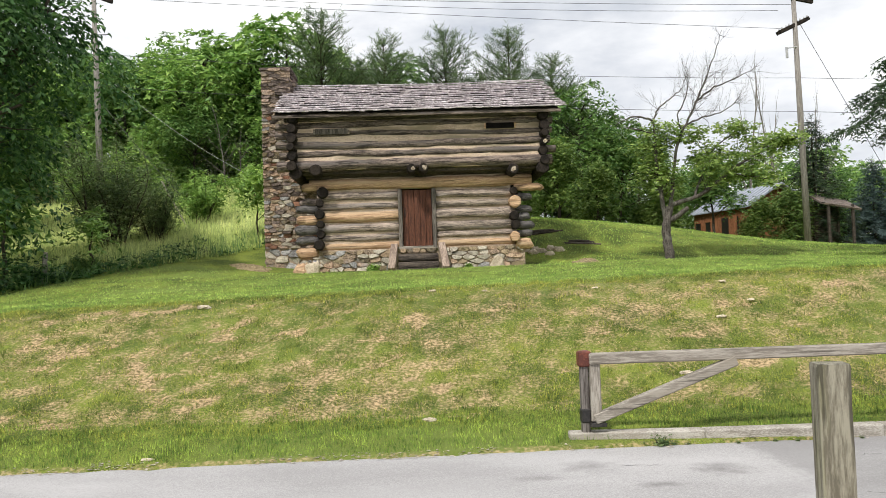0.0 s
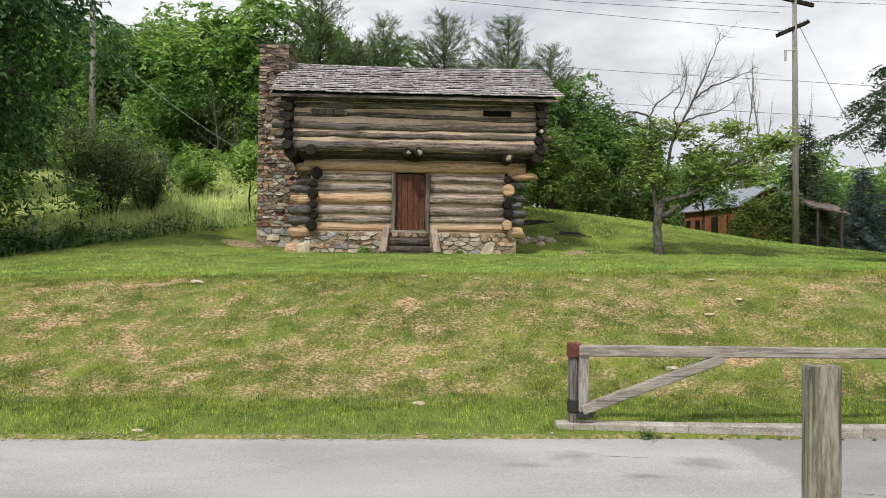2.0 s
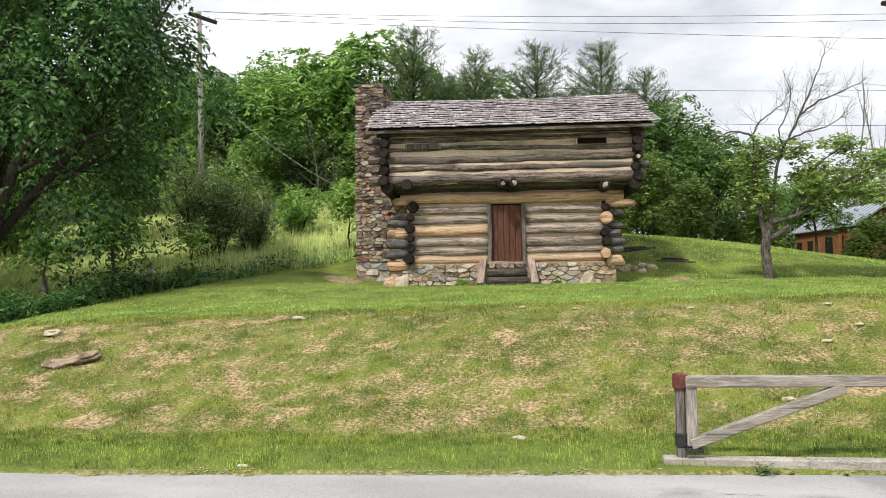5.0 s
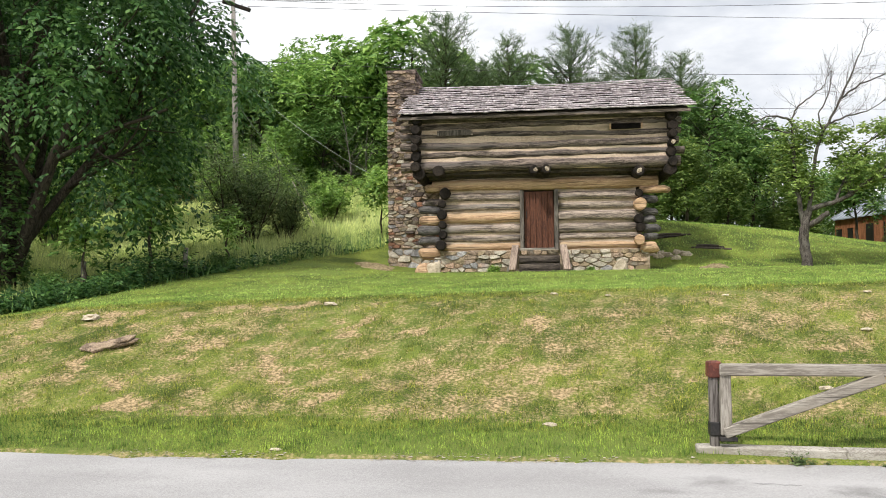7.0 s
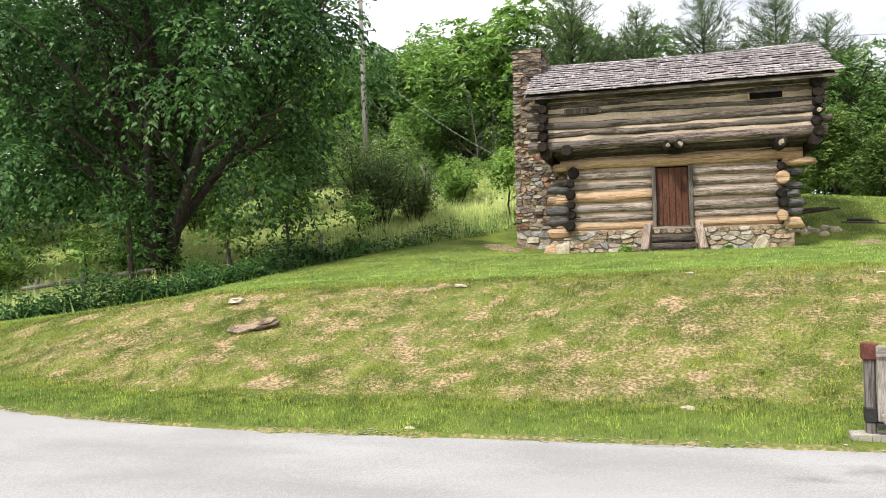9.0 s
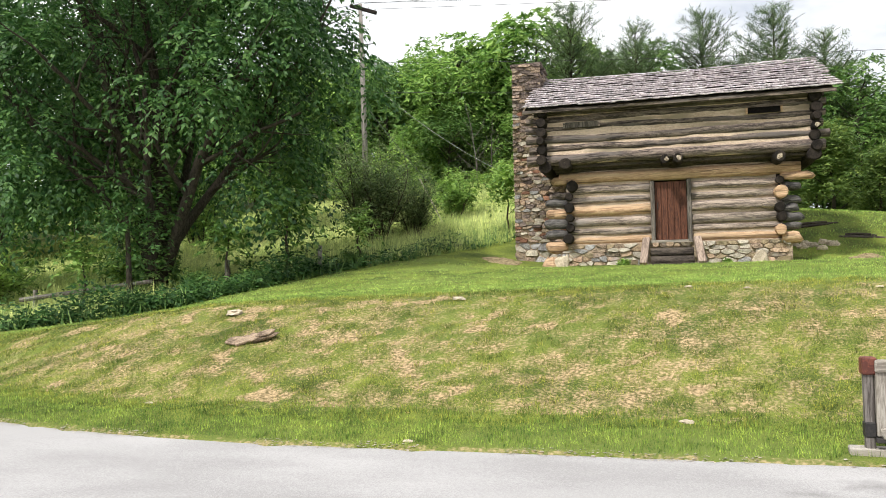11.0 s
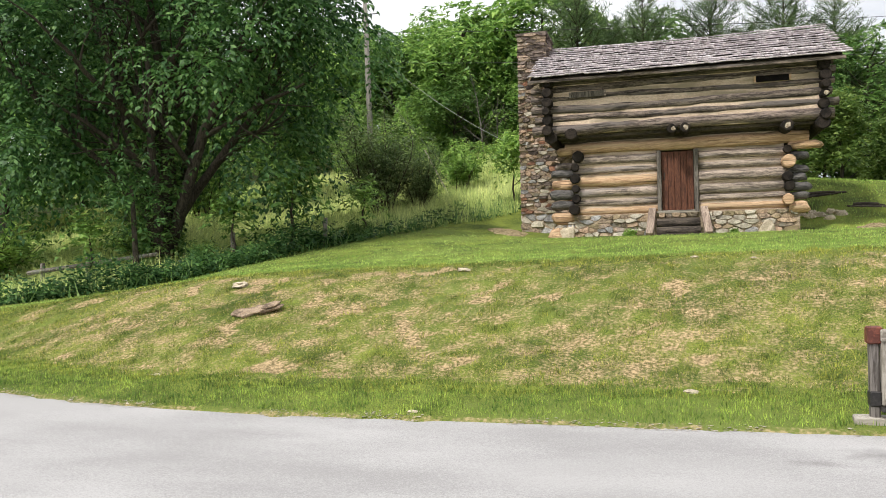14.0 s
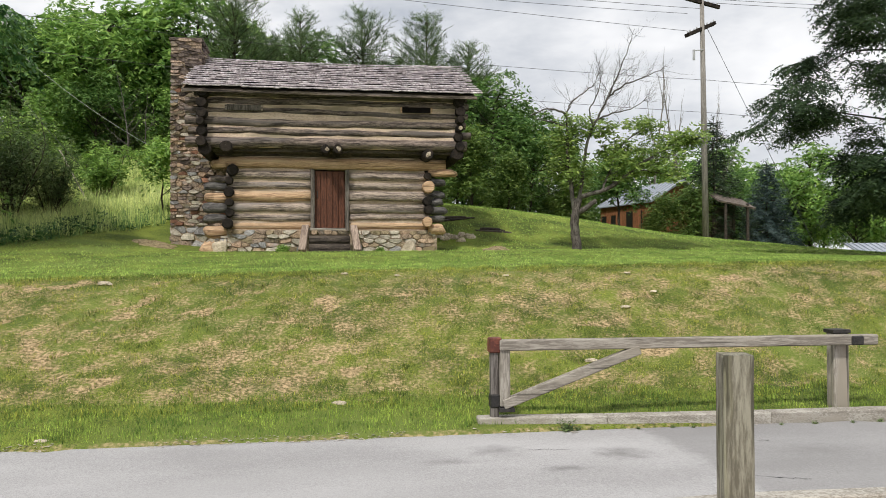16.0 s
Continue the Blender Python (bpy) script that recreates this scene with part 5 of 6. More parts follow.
# rail fence below the tree
fence = root("rail_fence", (-17.5, 20.6, float(height(-17.5, 20.6))), "old grey post-and-rail fence overgrown with weeds", "fence")
for x in (-19.0, -17.3, -12.9, -10.4):
    z = float(height(x, 20.8 + (0.9 * (x + 15) * 0.6 if x > -14 else 0)))
    y = 20.8 + (0.9 * (x + 15) * 0.6 if x > -14 else 0)
    part("post", Geo().add(*tube([(x, y, z - 0.2), (x, y, z + 0.4), (x + 0.02, y, z + 0.9)], [0.08, 0.075, 0.07], 7, True, 0.05, 3)), M_BARKGREY, fence)
za, zb, zc_ = (float(height(x, 20.8)) for x in (-19.4, -17.3, -14.6))
part("rail", Geo().add(*tube([(-19.5, 20.75, za + 0.62), (-18.3, 20.74, (za + zb) / 2 + 0.66), (-17.2, 20.75, zb + 0.68)], [0.07, 0.065, 0.06], 7, True, 0.06, 5)), M_BARKGREY, fence)
part("rail", Geo().add(*tube([(-17.4, 20.7, zb + 0.66), (-16.0, 20.72, (zb + zc_) / 2 + 0.66), (-14.7, 20.7, zc_ + 0.62)], [0.065, 0.06, 0.06], 7, True, 0.06, 6)), M_BARKGREY, fence)

# ---- the small half-bare tree on the lawn ----
rng = np.random.RandomState(71)
tx, ty = 8.85, 26.5
lines, tips, bare = [], [], []
def limb(pts, r0, r1, twigs, reach, into, lift=0.1, depth=1, start=0.2, lean=(0, 0, 0)):
    """A crooked limb through pts (x, z, then y out of the picture plane), with side twigs."""
    c = np.array([(x, y, z) for x, z, y in pts], float)
    t = np.linspace(0, 1, len(c))
    u = np.linspace(0, 1, 4 * len(c))
    q = np.stack([np.interp(u, t, c[:, i]) for i in range(3)], 1)
    q[1:-1] = (q[:-2] + 2 * q[1:-1] + q[2:]) / 4 + 0.012 * rng.randn(len(q) - 2, 3)
    rr = np.interp(u, (0, 1), (r0, r1))
    lines.append((q, rr))
    for f in start + (1 - start) * rng.rand(twigs):
        i = min(len(q) - 2, int(f * (len(q) - 1)))
        d = unit(unit(q[i + 1] - q[i]) * 0.6 + unit(rng.randn(3)) * 0.8 + np.array(lean))
        grow(q[i], d, reach * rng.uniform(0.5, 1.2) * (1.15 - 0.5 * f), max(0.008, rr[i] * 0.35), depth, rng, lines, into, 4, 0.8, lift, 0.13, 0.55, 0.1)


limb(((0.0, -0.25, 0), (0.0, 0.0, 0), (-0.05, 0.5, 0), (-0.1, 1.0, 0), (-0.02, 1.4, 0), (0.06, 1.8, 0)), 0.185, 0.125, 0, 1, tips)
# left stem with arching bare ends
limb(((-0.04, 1.3, 0), (-0.14, 1.6, 0), (-0.2, 2.3, 0.05), (-0.26, 3.1, 0.1), (-0.3, 4.2, 0.1), (-0.33, 4.8, 0.1)), 0.10, 0.03, 16, 0.8, tips, 0.0, start=0.35)
limb(((-0.33, 4.75, 0.1), (-0.65, 4.86, 0), (-1.1, 4.9, -0.1), (-1.7, 4.6, -0.2)), 0.045, 0.012, 7, 0.7, bare, 0.0)
limb(((-0.3, 4.3, 0.1), (-0.8, 4.5, 0.3), (-1.4, 4.6, 0.4)), 0.035, 0.01, 5, 0.6, bare, 0.0)
limb(((-0.33, 4.8, 0.1), (-0.15, 5.2, 0.1), (0.3, 5.5, 0.1), (0.65, 5.8, 0.0), (0.8, 6.2, -0.1)), 0.03, 0.008, 10, 0.7, bare, 0.15, 2)
# high bare leader
limb(((0.04, 1.7, 0), (0.18, 2.2, 0.05), (0.31, 3.3, 0.1), (0.5, 4.05, 0.1), (0.85, 4.7, 0.1), (1.2, 5.45, 0.05), (1.54, 6.2, 0), (1.87, 7.0, 0), (2.15, 7.8, 0)), 0.07, 0.008, 20, 1.1, bare, 0.2, 2, start=0.45, lean=(0.3, 0, 0.15))
limb(((0.8, 4.6, 0.1), (1.4, 4.85, 0.2), (2.2, 5.05, 0.3), (2.9, 5.5, 0.3)), 0.035, 0.007, 14, 1.0, bare, 0.2, 2, lean=(0.2, 0, 0.3))
limb(((1.2, 5.4, 0.05), (1.8, 5.85, 0.1), (2.6, 6.15, 0.1), (3.4, 6.55, 0.0)), 0.035, 0.007, 14, 1.0, bare, 0.2, 2, lean=(0.2, 0, 0.2))
limb(((0.65, 4.3, 0.1), (0.4, 4.85, -0.1), (0.7, 5.4, -0.2), (0.85, 6.1, -0.2), (0.65, 6.7, -0.2)), 0.03, 0.007, 10, 0.8, bare, 0.2, 2)
# long leafy limb reaching out low, and its stub
right = []
limb(((0.05, 1.35, 0), (0.3, 1.45, -0.1), (0.45, 1.6, -0.15), (0.62, 1.72, -0.2)), 0.10, 0.07, 0, 1, bare)
limb(((0.1, 1.85, 0), (0.5, 1.98, -0.05), (0.85, 2.05, -0.1), (1.34, 2.3, -0.15), (1.83, 2.7, -0.2), (2.2, 3.0, -0.2), (2.9, 3.4, -0.1), (3.4, 3.62, 0), (4.2, 3.78, 0.1)), 0.085, 0.02, 17, 1.1, right, 0.3, start=0.3, lean=(0, 0, 0.35))
limb(((2.0, 2.85, -0.2), (2.6, 2.72, -0.4), (3.2, 2.58, -0.6)), 0.035, 0.012, 5, 0.6, right, 0.2)
limb(((0.85, 2.05, -0.1), (1.2, 2.6, 0.2), (1.6, 3.5, 0.5), (2.2, 4.1, 0.6), (2.9, 4.4, 0.7)), 0.045, 0.012, 12, 0.8, right, 0.2, start=0.4)
limb(((0.5, 4.05, 0.1), (0.8, 4.2, 0.3), (1.3, 4.25, 0.5)), 0.025, 0.01, 4, 0.5, right, 0.2)
P, D = crown_cloud(right, rng, 5, 0.34, 0.25)
P2, D2 = crown_cloud(tips, rng, 6, 0.3, 0.6)
P, D = np.concatenate([P, P2]), np.concatenate([D, D2])
keep = P[:, 2] < 4.7
V = sprays(P[keep], D[keep] * np.array((1, 1, 0.4)), rng, 0.24, 2, 0.15, 0.5, 0.15)
small = leafy("lawn_tree", "small gnarled half-bare tree with sparse green leaves on the lawn", "tree", lines, V, M_BARKDOG, L_LAWNTREE, seg=8)
small.location = (tx, ty, float(height(tx, ty)))

# ---- trees and buildings beyond the lawn ----
hr = broadleaf(81, 5.0, "low broadleaf shrub-tree behind the cabin corner", L_DOG, 0.2, 11, "", "broadleaf_tree", 0.4, 0.6, 0.05)
place(hr, 7.0, 35.5, -0.1, 0, 0.72)
copy_thing(hr, spot(9.2, 38, -0.1, 90, 0.8))
copy_thing(hr, spot(14.5, 44, -0.1, 40, 0.9))
copy_thing(hr, spot(20.3, 44.6, -0.1, 70, 0.8))
copy_thing(hr, spot(21.9, 45.0, -0.1, 200, 1.0))
copy_thing(hr, spot(19.5, 45.0, -0.1, 130, 0.5))
low_tree = broadleaf(86, 5.4, "dark low-branched tree in front of the house roof", L_FOREST2, 0.2, 14, "", "broadleaf_tree", 0.4, 0.6, 0.5)
place(low_tree, 17.9, 45.5, -0.1, 0, 0.85)
f1 = conifer(82, 8.3, "dark fir behind the utility pole", L_DARKFIR, 0.30, -0.05, 0.25, 0.2, 0.3, "fir_tree", 0.03, 11, 0.2, 0.45)
place(f1, 24.2, 46.0, -0.1)
f2 = conifer(83, 5.7, "blue-green spruce with dense drooping branches", L_SPRUCE, 0.34, -0.02, 0.20, 0.16, 0.26, "spruce_tree", 0.02, 24, 0.18, 0.4)
place(f2, 28.0, 46.6, -0.1, 0, 1.04)
copy_thing(f1, spot(33.5, 52, -0.1, 60, 0.7))
# hemlock with sweeping boughs by the road end
rng = np.random.RandomState(84)
lines, tips = [], []
trunk = np.stack([np.zeros(9), np.zeros(9), np.linspace(-0.3, 15, 9)], 1)
lines.append((trunk, np.linspace(0.3, 0.04, 9)))
for k in range(46):
    z = 1.4 + 13.2 * ((k + rng.rand()) / 46) ** 0.9
    a = k * 2.4 + rng.uniform(-0.5, 0.5)
    reach = np.interp(z, (0, 2, 3.2, 4.4, 8, 11, 15), (1.4, 2.2, 3.4, 5.8, 6.2, 5.2, 2.0)) * rng.uniform(0.65, 1.1)
    grow((0, 0, z), (math.cos(a), math.sin(a), 0.22), reach, 0.036, 1, rng, lines, tips, 8, 0.75, -0.22, 0.08, 0.42, 0.2)
lines = lines[:1] + [q for q in lines[1:] if np.asarray(q[0])[:, 1].max() < 1.8]
P, D = crown_cloud(tips, rng, 50, 0.5, 0.25)
k = (P[:, 1] < 1.8) & ((P[:, 0] < 1.5) | (rng.rand(len(P)) < 0.15))
P, D = P[k], D[k]
V = sprays(P, unit(D * np.array((1, 1, 0.4)) + np.array((0, 0, -0.25))), rng, 0.55, 5, 0.14, 0.5, 0.45, 0.9, 0.15, tri=True)
hem = leafy("hemlock_tree", "tall hemlock with sweeping drooping dark green boughs", "tree", lines, V, M_BARK, L_HEMLOCK, least=0.026)
place(hem, 19.5, 24.0, -0.1, 15)
for x, y, s in ((8, 44, 1.0), (10.5, 46, 1.1), (12.5, 47.5, 1.1), (5.5, 44, 1.0), (14.6, 48.5, 1.0), (3, 46, 1.0), (16.4, 50, 1.1), (0, 46, 1.0), (6.3, 41, 0.6), (9.0, 43, 0.6), (4.6, 42, 0.7)):
    copy_thing(hr, spot(x, y, -0.3, 31 * x, s * 0.95, 0.7))
# bare trees behind the house
rng = np.random.RandomState(85)
lines, tips = [], []
grow((0, 0, -0.2), (0, 0, 1), 7.0, 0.13, 3, rng, lines, tips, 4, 0.45, 0.3, 0.05, 0.5, 0.4)
bare_t = leafy("bare_tree", "leafless grey tree beyond the house", "tree", lines, None, M_BARKGREY, None, "bare trees beyond the house", least=0.006)
place(bare_t, 26.6, 55, 0, 0, 1.15)
copy_thing(bare_t, spot(24.6, 56, 0, 140, 1.0))
copy_thing(bare_t, spot(29.6, 57, 0, 250, 0.9))

M_PLANK = mat("red_brown_siding", (0.20, 0.08, 0.036), (0.34, 0.145, 0.068), 3, 0.8, 0.2, (5, 5, 0.5), 12, 0.1)
M_TIN = mat("tin_roof", (0.30, 0.33, 0.38), (0.42, 0.45, 0.50), 2, 0.45, 0.05, vary=0.03, metal=0.3)
# Openings' unlit inside is put into this near-black; the downpipe shares it.
M_DARK = mat("dark_opening", (0.012, 0.011, 0.01), (0.03, 0.028, 0.025), 3, 0.4, 0.0, vary=0.0)


def house():
    """A long-walled timber house seen along its side, gable to the lawn."""
    L, W, z0, ze, zr = 6.1, 4.4, 2.4, 5.45, 6.75
    m = pose(20.9, 48.0, 0, 0, 0, 10.4)
    t = root("house", (22, 51, z0), "small orange-brown board house with a grey metal roof", "house")

    def bx(lo, hi):
        return Geo().add(*turned(box(lo, hi), m))
    for i in range(26):
        y = i * L / 26
        part("board", bx((-0.02, y + 0.006, z0), (0.03, y + L / 26 - 0.006, ze)), M_PLANK, t)
    part("wall", bx((0.03, 0.0, z0), (0.15, L, ze)), M_PLANK, t)
    part("wall", bx((W - 0.15, 0.0, z0), (W, L, ze)), M_PLANK, t)
    for y in (0.0, L - 0.15):
        v = [(0.15, y, z0), (W - 0.15, y, z0), (W - 0.15, y, ze), (W / 2, y, zr - 0.12), (0.15, y, ze)]
        v += [(a, b + 0.15, c) for a, b, c in v]
        part("gable", Geo().add(*turned((np.array(v), [(0, 1, 2, 3, 4), (9, 8, 7, 6, 5), (0, 5, 6, 1), (1, 6, 7, 2), (2, 7, 8, 3), (3, 8, 9, 4), (4, 9, 5, 0)]), m)), M_PLANK, t)
    for sgn, nm in ((-1, "roof"), (1, "back_roof")):
        ex = W / 2 + sgn * (W / 2 + 0.2)
        k = (zr - ze) / (W / 2)
        v = [(ex, -0.5, ze - 0.2 * k), (ex, L + 0.4, ze - 0.2 * k), (W / 2, L + 0.4, zr), (W / 2, -0.5, zr)]
        v += [(a, b, c + 0.07) for a, b, c in v]
        r_ = part(nm, Geo().add(*turned((np.array(v), [(0, 1, 2, 3), (7, 6, 5, 4), (0, 4, 5, 1), (1, 5, 6, 2), (2, 6, 7, 3), (3, 7, 4, 0)]), m)), M_TIN, t, "grey-blue standing-seam metal roof")
        for i in range(15):
            y = -0.45 + i * (L + 0.8) / 14
            a, b = m @ Vector((ex, y, ze - 0.2 * k + 0.09)), m @ Vector((W / 2, y, zr + 0.09))
            part("seam", Geo().add(*beam(a, b, 0.03, 0.05)), M_TIN, r_)
    for y, w_ in ((4.1, 0.55), (5.3, 0.6)):
        w = part("window", bx((-0.05, y, 3.3), (-0.024, y + w_, 4.75)), M_DARK, t, "dark window")
        part("window_frame", bx((-0.07, y - 0.06, 4.75), (-0.024, y + w_ + 0.06, 4.82)), M_PLANK, w)
        part("window_sill", bx((-0.09, y - 0.06, 3.23), (-0.024, y + w_ + 0.06, 3.3)), M_PLANK, w)
    part("door", bx((-0.05, 2.0, 2.5), (-0.024, 2.75, 4.9)), M_DARK, t, "dark open doorway")
    a, b = m @ Vector((-0.07, 0.9, 2.5)), m @ Vector((-0.07, 0.9, 4.9))
    part("downpipe", Geo().add(*tube([tuple(a), tuple(b)], [0.05, 0.05], 6)), M_DARK, t)


house()
shelter = root("shelter", (25.6, 44.5, 2.2), "small dark timber shelter with a sloping roof", "shelter")
part("roof", Geo().add(*beam((23.3, 44.5, 5.45), (25.6, 44.5, 5.0), 2.0, 0.12, (0, -0.35, 1))), M_LOGUP, shelter)
for x, y in ((23.7, 43.7), (25.1, 43.7), (23.7, 45.3), (25.1, 45.3)):
    part("post", Geo().add(*box((x - 0.07, y - 0.07, 2.0), (x + 0.07, y + 0.07, 5.0))), M_LOGDARK, shelter)
part("wall", Geo().add(*box((22.6, 45.35, 2.0), (25.1, 45.45, 4.9))), M_LOGUP, shelter)
pav = root("pavilion", (33, 41, 0.5), "low building with a grey ribbed metal roof beyond the lawn", "building")
pr = part("roof", Geo().add(*beam((30.2, 40.6, 1.95), (37, 40.6, 2.05), 3.2, 0.08, (0, -0.42, 1))), M_TIN, pav, "grey ribbed metal roof")
for i in range(18):
    x = 30.3 + i * 0.37
    part("seam", Geo().add(*beam((x, 39.2, 1.42), (x, 42.0, 2.62), 0.04, 0.07)), M_TIN, pr)
part("wall", Geo().add(*box((30.5, 39.6, 0.0), (36.6, 41.9, 1.55))), M_PLANK, pav)

# ---- utility poles and wires ----
def pole(name_label, x, y, z0, z1, arms, lean=0.0):
    t = root("utility_pole", (x, y, z0), name_label, "pole", "utility poles")
    part("shaft", Geo().add(*tube([(x, y, z0 - 0.3), (x + lean / 2, y, (z0 + z1) / 2), (x + lean, y, z1)], [0.17, 0.15, 0.11], 10, True, 0.01, 4)), M_POLE, t, smooth=True)
    for xa, za, xb, zb, dy in arms:
        part("crossarm", Geo().add(*beam((xa, y + dy, za), (xb, y + dy + 0.25, zb), 0.16, 0.19)), M_LOGEND, t, "dark timber crossarm")
        for f in (0.08, 0.32, 0.7, 0.94):
            q = (xa + (xb - xa) * f, y + dy + 0.25 * f, za + (zb - za) * f)
            part("insulator", Geo().add(*tube([(q[0], q[1], q[2] + 0.06), (q[0], q[1], q[2] + 0.13), (q[0], q[1], q[2] + 0.2)], [0.035, 0.05, 0.03], 7)), M_GLASSY, t)
    return t


zr_ = float(height(20.55, 40))
pr_ = pole("tall grey wooden utility pole with double crossarms", 20.55, 40, zr_, 15.9, ((19.2, 15.72, 21.5, 15.35, -0.15), (19.55, 13.72, 21.25, 14.5, -0.15), (19.55, 13.72, 21.25, 14.5, 0.15)), -0.12)
part("transformer_fuse", Geo().add(*tube([(19.85, 39.8, 12.9), (19.85, 39.8, 12.35)], [0.07, 0.07], 8)).add(*beam((19.85, 39.8, 12.85), (20.45, 39.9, 12.95), 0.05, 0.05)), M_GLASSY, pr_)
zl_ = float(height(-15.85, 42))
pl_ = pole("grey wooden utility pole rising behind bushes", -15.85, 42, zl_, 17.4, ((-16.6, 17.3, -15.1, 16.8, -0.15),), -0.2)
part("box", Geo().add(*box((-15.35, 41.8, 13.3), (-15.1, 42.0, 14.0))), M_GLASSY, pl_, "pale grey box on the pole")
part("bracket", Geo().add(*beam((-15.9, 41.9, 15.0), (-15.2, 41.9, 15.0), 0.04, 0.04)).add(*beam((-15.2, 41.9, 14.7), (-15.2, 41.9, 15.35), 0.05, 0.05)), M_IRON, pl_)


def wire(a, b, sag, r=0.012, label="thin dark overhead wire between the poles", n=22, mtl=None):
    t = np.linspace(0, 1, n)[:, None]
    p = np.array(a) * (1 - t) + np.array(b) * t - np.array((0, 0, 4 * sag)) * t * (1 - t)
    thing("wire", Geo().add(*tube(p, np.full(n, r), 5, False)), mtl or M_WIRE, tuple(p[0]), label, "wire", "overhead wires")


wire((-16.5, 42, 17.5), (19.6, 40, 14.9), 0.4)
wire((-15.8, 42, 17.4), (20.3, 40, 15.2), 0.2)
wire((-15.2, 42, 17.0), (19.7, 40, 13.95), 0.1)
wire((-15.6, 42, 14.0), (20.45, 40, 11.35), 0.35, 0.011)
wire((-15.7, 42, 12.3), (20.45, 40, 9.6), 0.3, 0.011)
for za, zb in ((15.75, 17.6), (15.55, 17.3), (11.35, 12.2), (9.6, 10.2)):
    wire((20.6, 40, za), (60, 37, zb), 0.9)
wire((-60, 44, 18.5), (-16.0, 42, 17.4), 0.8)
wire((-60, 44, 15), (-15.9, 42, 14.0), 0.8)
wire((-15.7, 42, 13.0), (-6.0, 44, float(height(-6, 44)) + 0.1), 0.7, 0.012, "pale guy wire from the pole", 22, M_GLASSY)
wire((-15.7, 42, 11.4), (-9.5, 38, float(height(-9.5, 38))), 0.2, 0.014, "thin guy wire from the pole to the ground")
wire((20.7, 40, 14.2), (24.4, 36, float(height(24.4, 36))), 0.0, 0.014, "thin guy wire from the pole to the ground")
rod = beam((-10.9, 36, float(height(-10.5, 36)) + 2.2), (-9.75, 36.1, float(height(-9.75, 36)) - 0.1), 0.06, 0.06)
thing("guy_guard", Geo().add(*rod), M_STONEPALE, (-9.75, 36.1, float(height(-9.75, 36))), "pale plastic guard on a guy wire in tall grass", "guard")

# ---- rocks, logs and small things on the lawn ----
def rock(x, y, w, d, h, seed, label, m=M_ROCK, name="rock", dz=0.0):
    rng = np.random.RandomState(seed)
    z = float(height(x, y)) + dz
    n = 9
    v = []
    for k, (f, hh) in enumerate(((1.0, -0.4), (1.05, 0.25), (0.85, 0.75), (0.5, 1.0))):
        for i in range(n):
            t = 6.283 * i / n
            q = f * (1 + 0.14 * rng.randn())
            v.append((x + w / 2 * q * math.cos(t), y + d / 2 * q * math.sin(t), z + h * hh * (1 + 0.12 * rng.randn())))
    f = [(k * n + i, k * n + (i + 1) % n, (k + 1) * n + (i + 1) % n, (k + 1) * n + i) for k in range(3) for i in range(n)] + [list(range(3 * n, 4 * n))]
    return thing(name, Geo().add(v, f), m, (x, y, z), label, "rock")


M_SLAB = mat("dark_slab", (0.12, 0.085, 0.06), (0.40, 0.30, 0.21), 6, 0.9, 0.7, vary=0.1)
sz = float(height(-5.92, 10.85))
def shard(w, d, th, seed):
    """A thin angular flake of stone, thicker in the middle, ragged all round."""
    rng = np.random.RandomState(seed)
    n = 15
    t = np.linspace(0, 2 * np.pi, n, endpoint=False)
    q = 1 + 0.16 * rng.randn(n)
    x, y = w / 2 * np.cos(t) * q, d / 2 * np.sign(np.sin(t)) * np.abs(np.sin(t)) ** 0.6 * q
    v = np.concatenate([np.stack([x * s, y * s, z * th + 0.12 * th * rng.randn(n)], 1) for s, z in ((0.9, -0.5), (1.0, 0.0), (0.96, 0.3), (0.6, 0.5))] + [[(0, 0, -0.5 * th), (0.05 * w, 0, 0.55 * th)]])
    f = [(k * n + i, k * n + (i + 1) % n, (k + 1) * n + (i + 1) % n, (k + 1) * n + i) for k in range(3) for i in range(n)]
    return v, f + [(4 * n, (i + 1) % n, i) for i in range(n)] + [(4 * n + 1, 3 * n + i, 3 * n + (i + 1) % n) for i in range(n)]


g = Geo()
for dx, dz, w, d, th, tilt, s in ((0.0, 0.0, 0.66, 0.32, 0.05, -11, 1), (0.07, 0.035, 0.54, 0.24, 0.035, -14, 2), (-0.26, -0.03, 0.36, 0.30, 0.035, -6, 3), (0.2, 0.075, 0.32, 0.2, 0.03, -12, 4)):
    g.add(*turned(shard(w, d, th, s), pose(-5.92 + dx, 10.8, sz + dz + 0.02, 20, tilt, 10)))
thing("slab", g, M_SLAB, (-5.92, 10.8, sz), "layered flat brown stone slab lying in the dry bank", "rock")
rock(-6.9, 12.0, 0.30, 0.22, 0.06, 2, "pale flat stone near the top of the bank")
for i, (x, y, w) in enumerate(((4.35, 10.9, 0.14), (4.9, 12.2, 0.1), (-5.0, 8.6, 0.12), (-6.2, 8.7, 0.1), (-3.1, 12.3, 0.2), (1.2, 12.4, 0.09), (0.4, 12.7, 0.12), (2.9, 12.2, 0.1), (-2.4, 7.42, 0.1), (0.2, 8.35, 0.14), (3.3, 9.4, 0.16), (5.0, 11.4, 0.1))):
    rock(x, y, w, w * 0.7, w * 0.16, 10 + i, "small pale stone in the grass")
rock(-3.1, 26.25, 0.5, 0.3, 0.38, 30, "pale boulder at the cabin corner", M_ROCK)
# A rock shape standing in for a tan log end.
rock(-3.45, 26.35, 0.6, 0.4, 0.30, 31, "tan rounded log end at the cabin corner", M_LOGTAN)
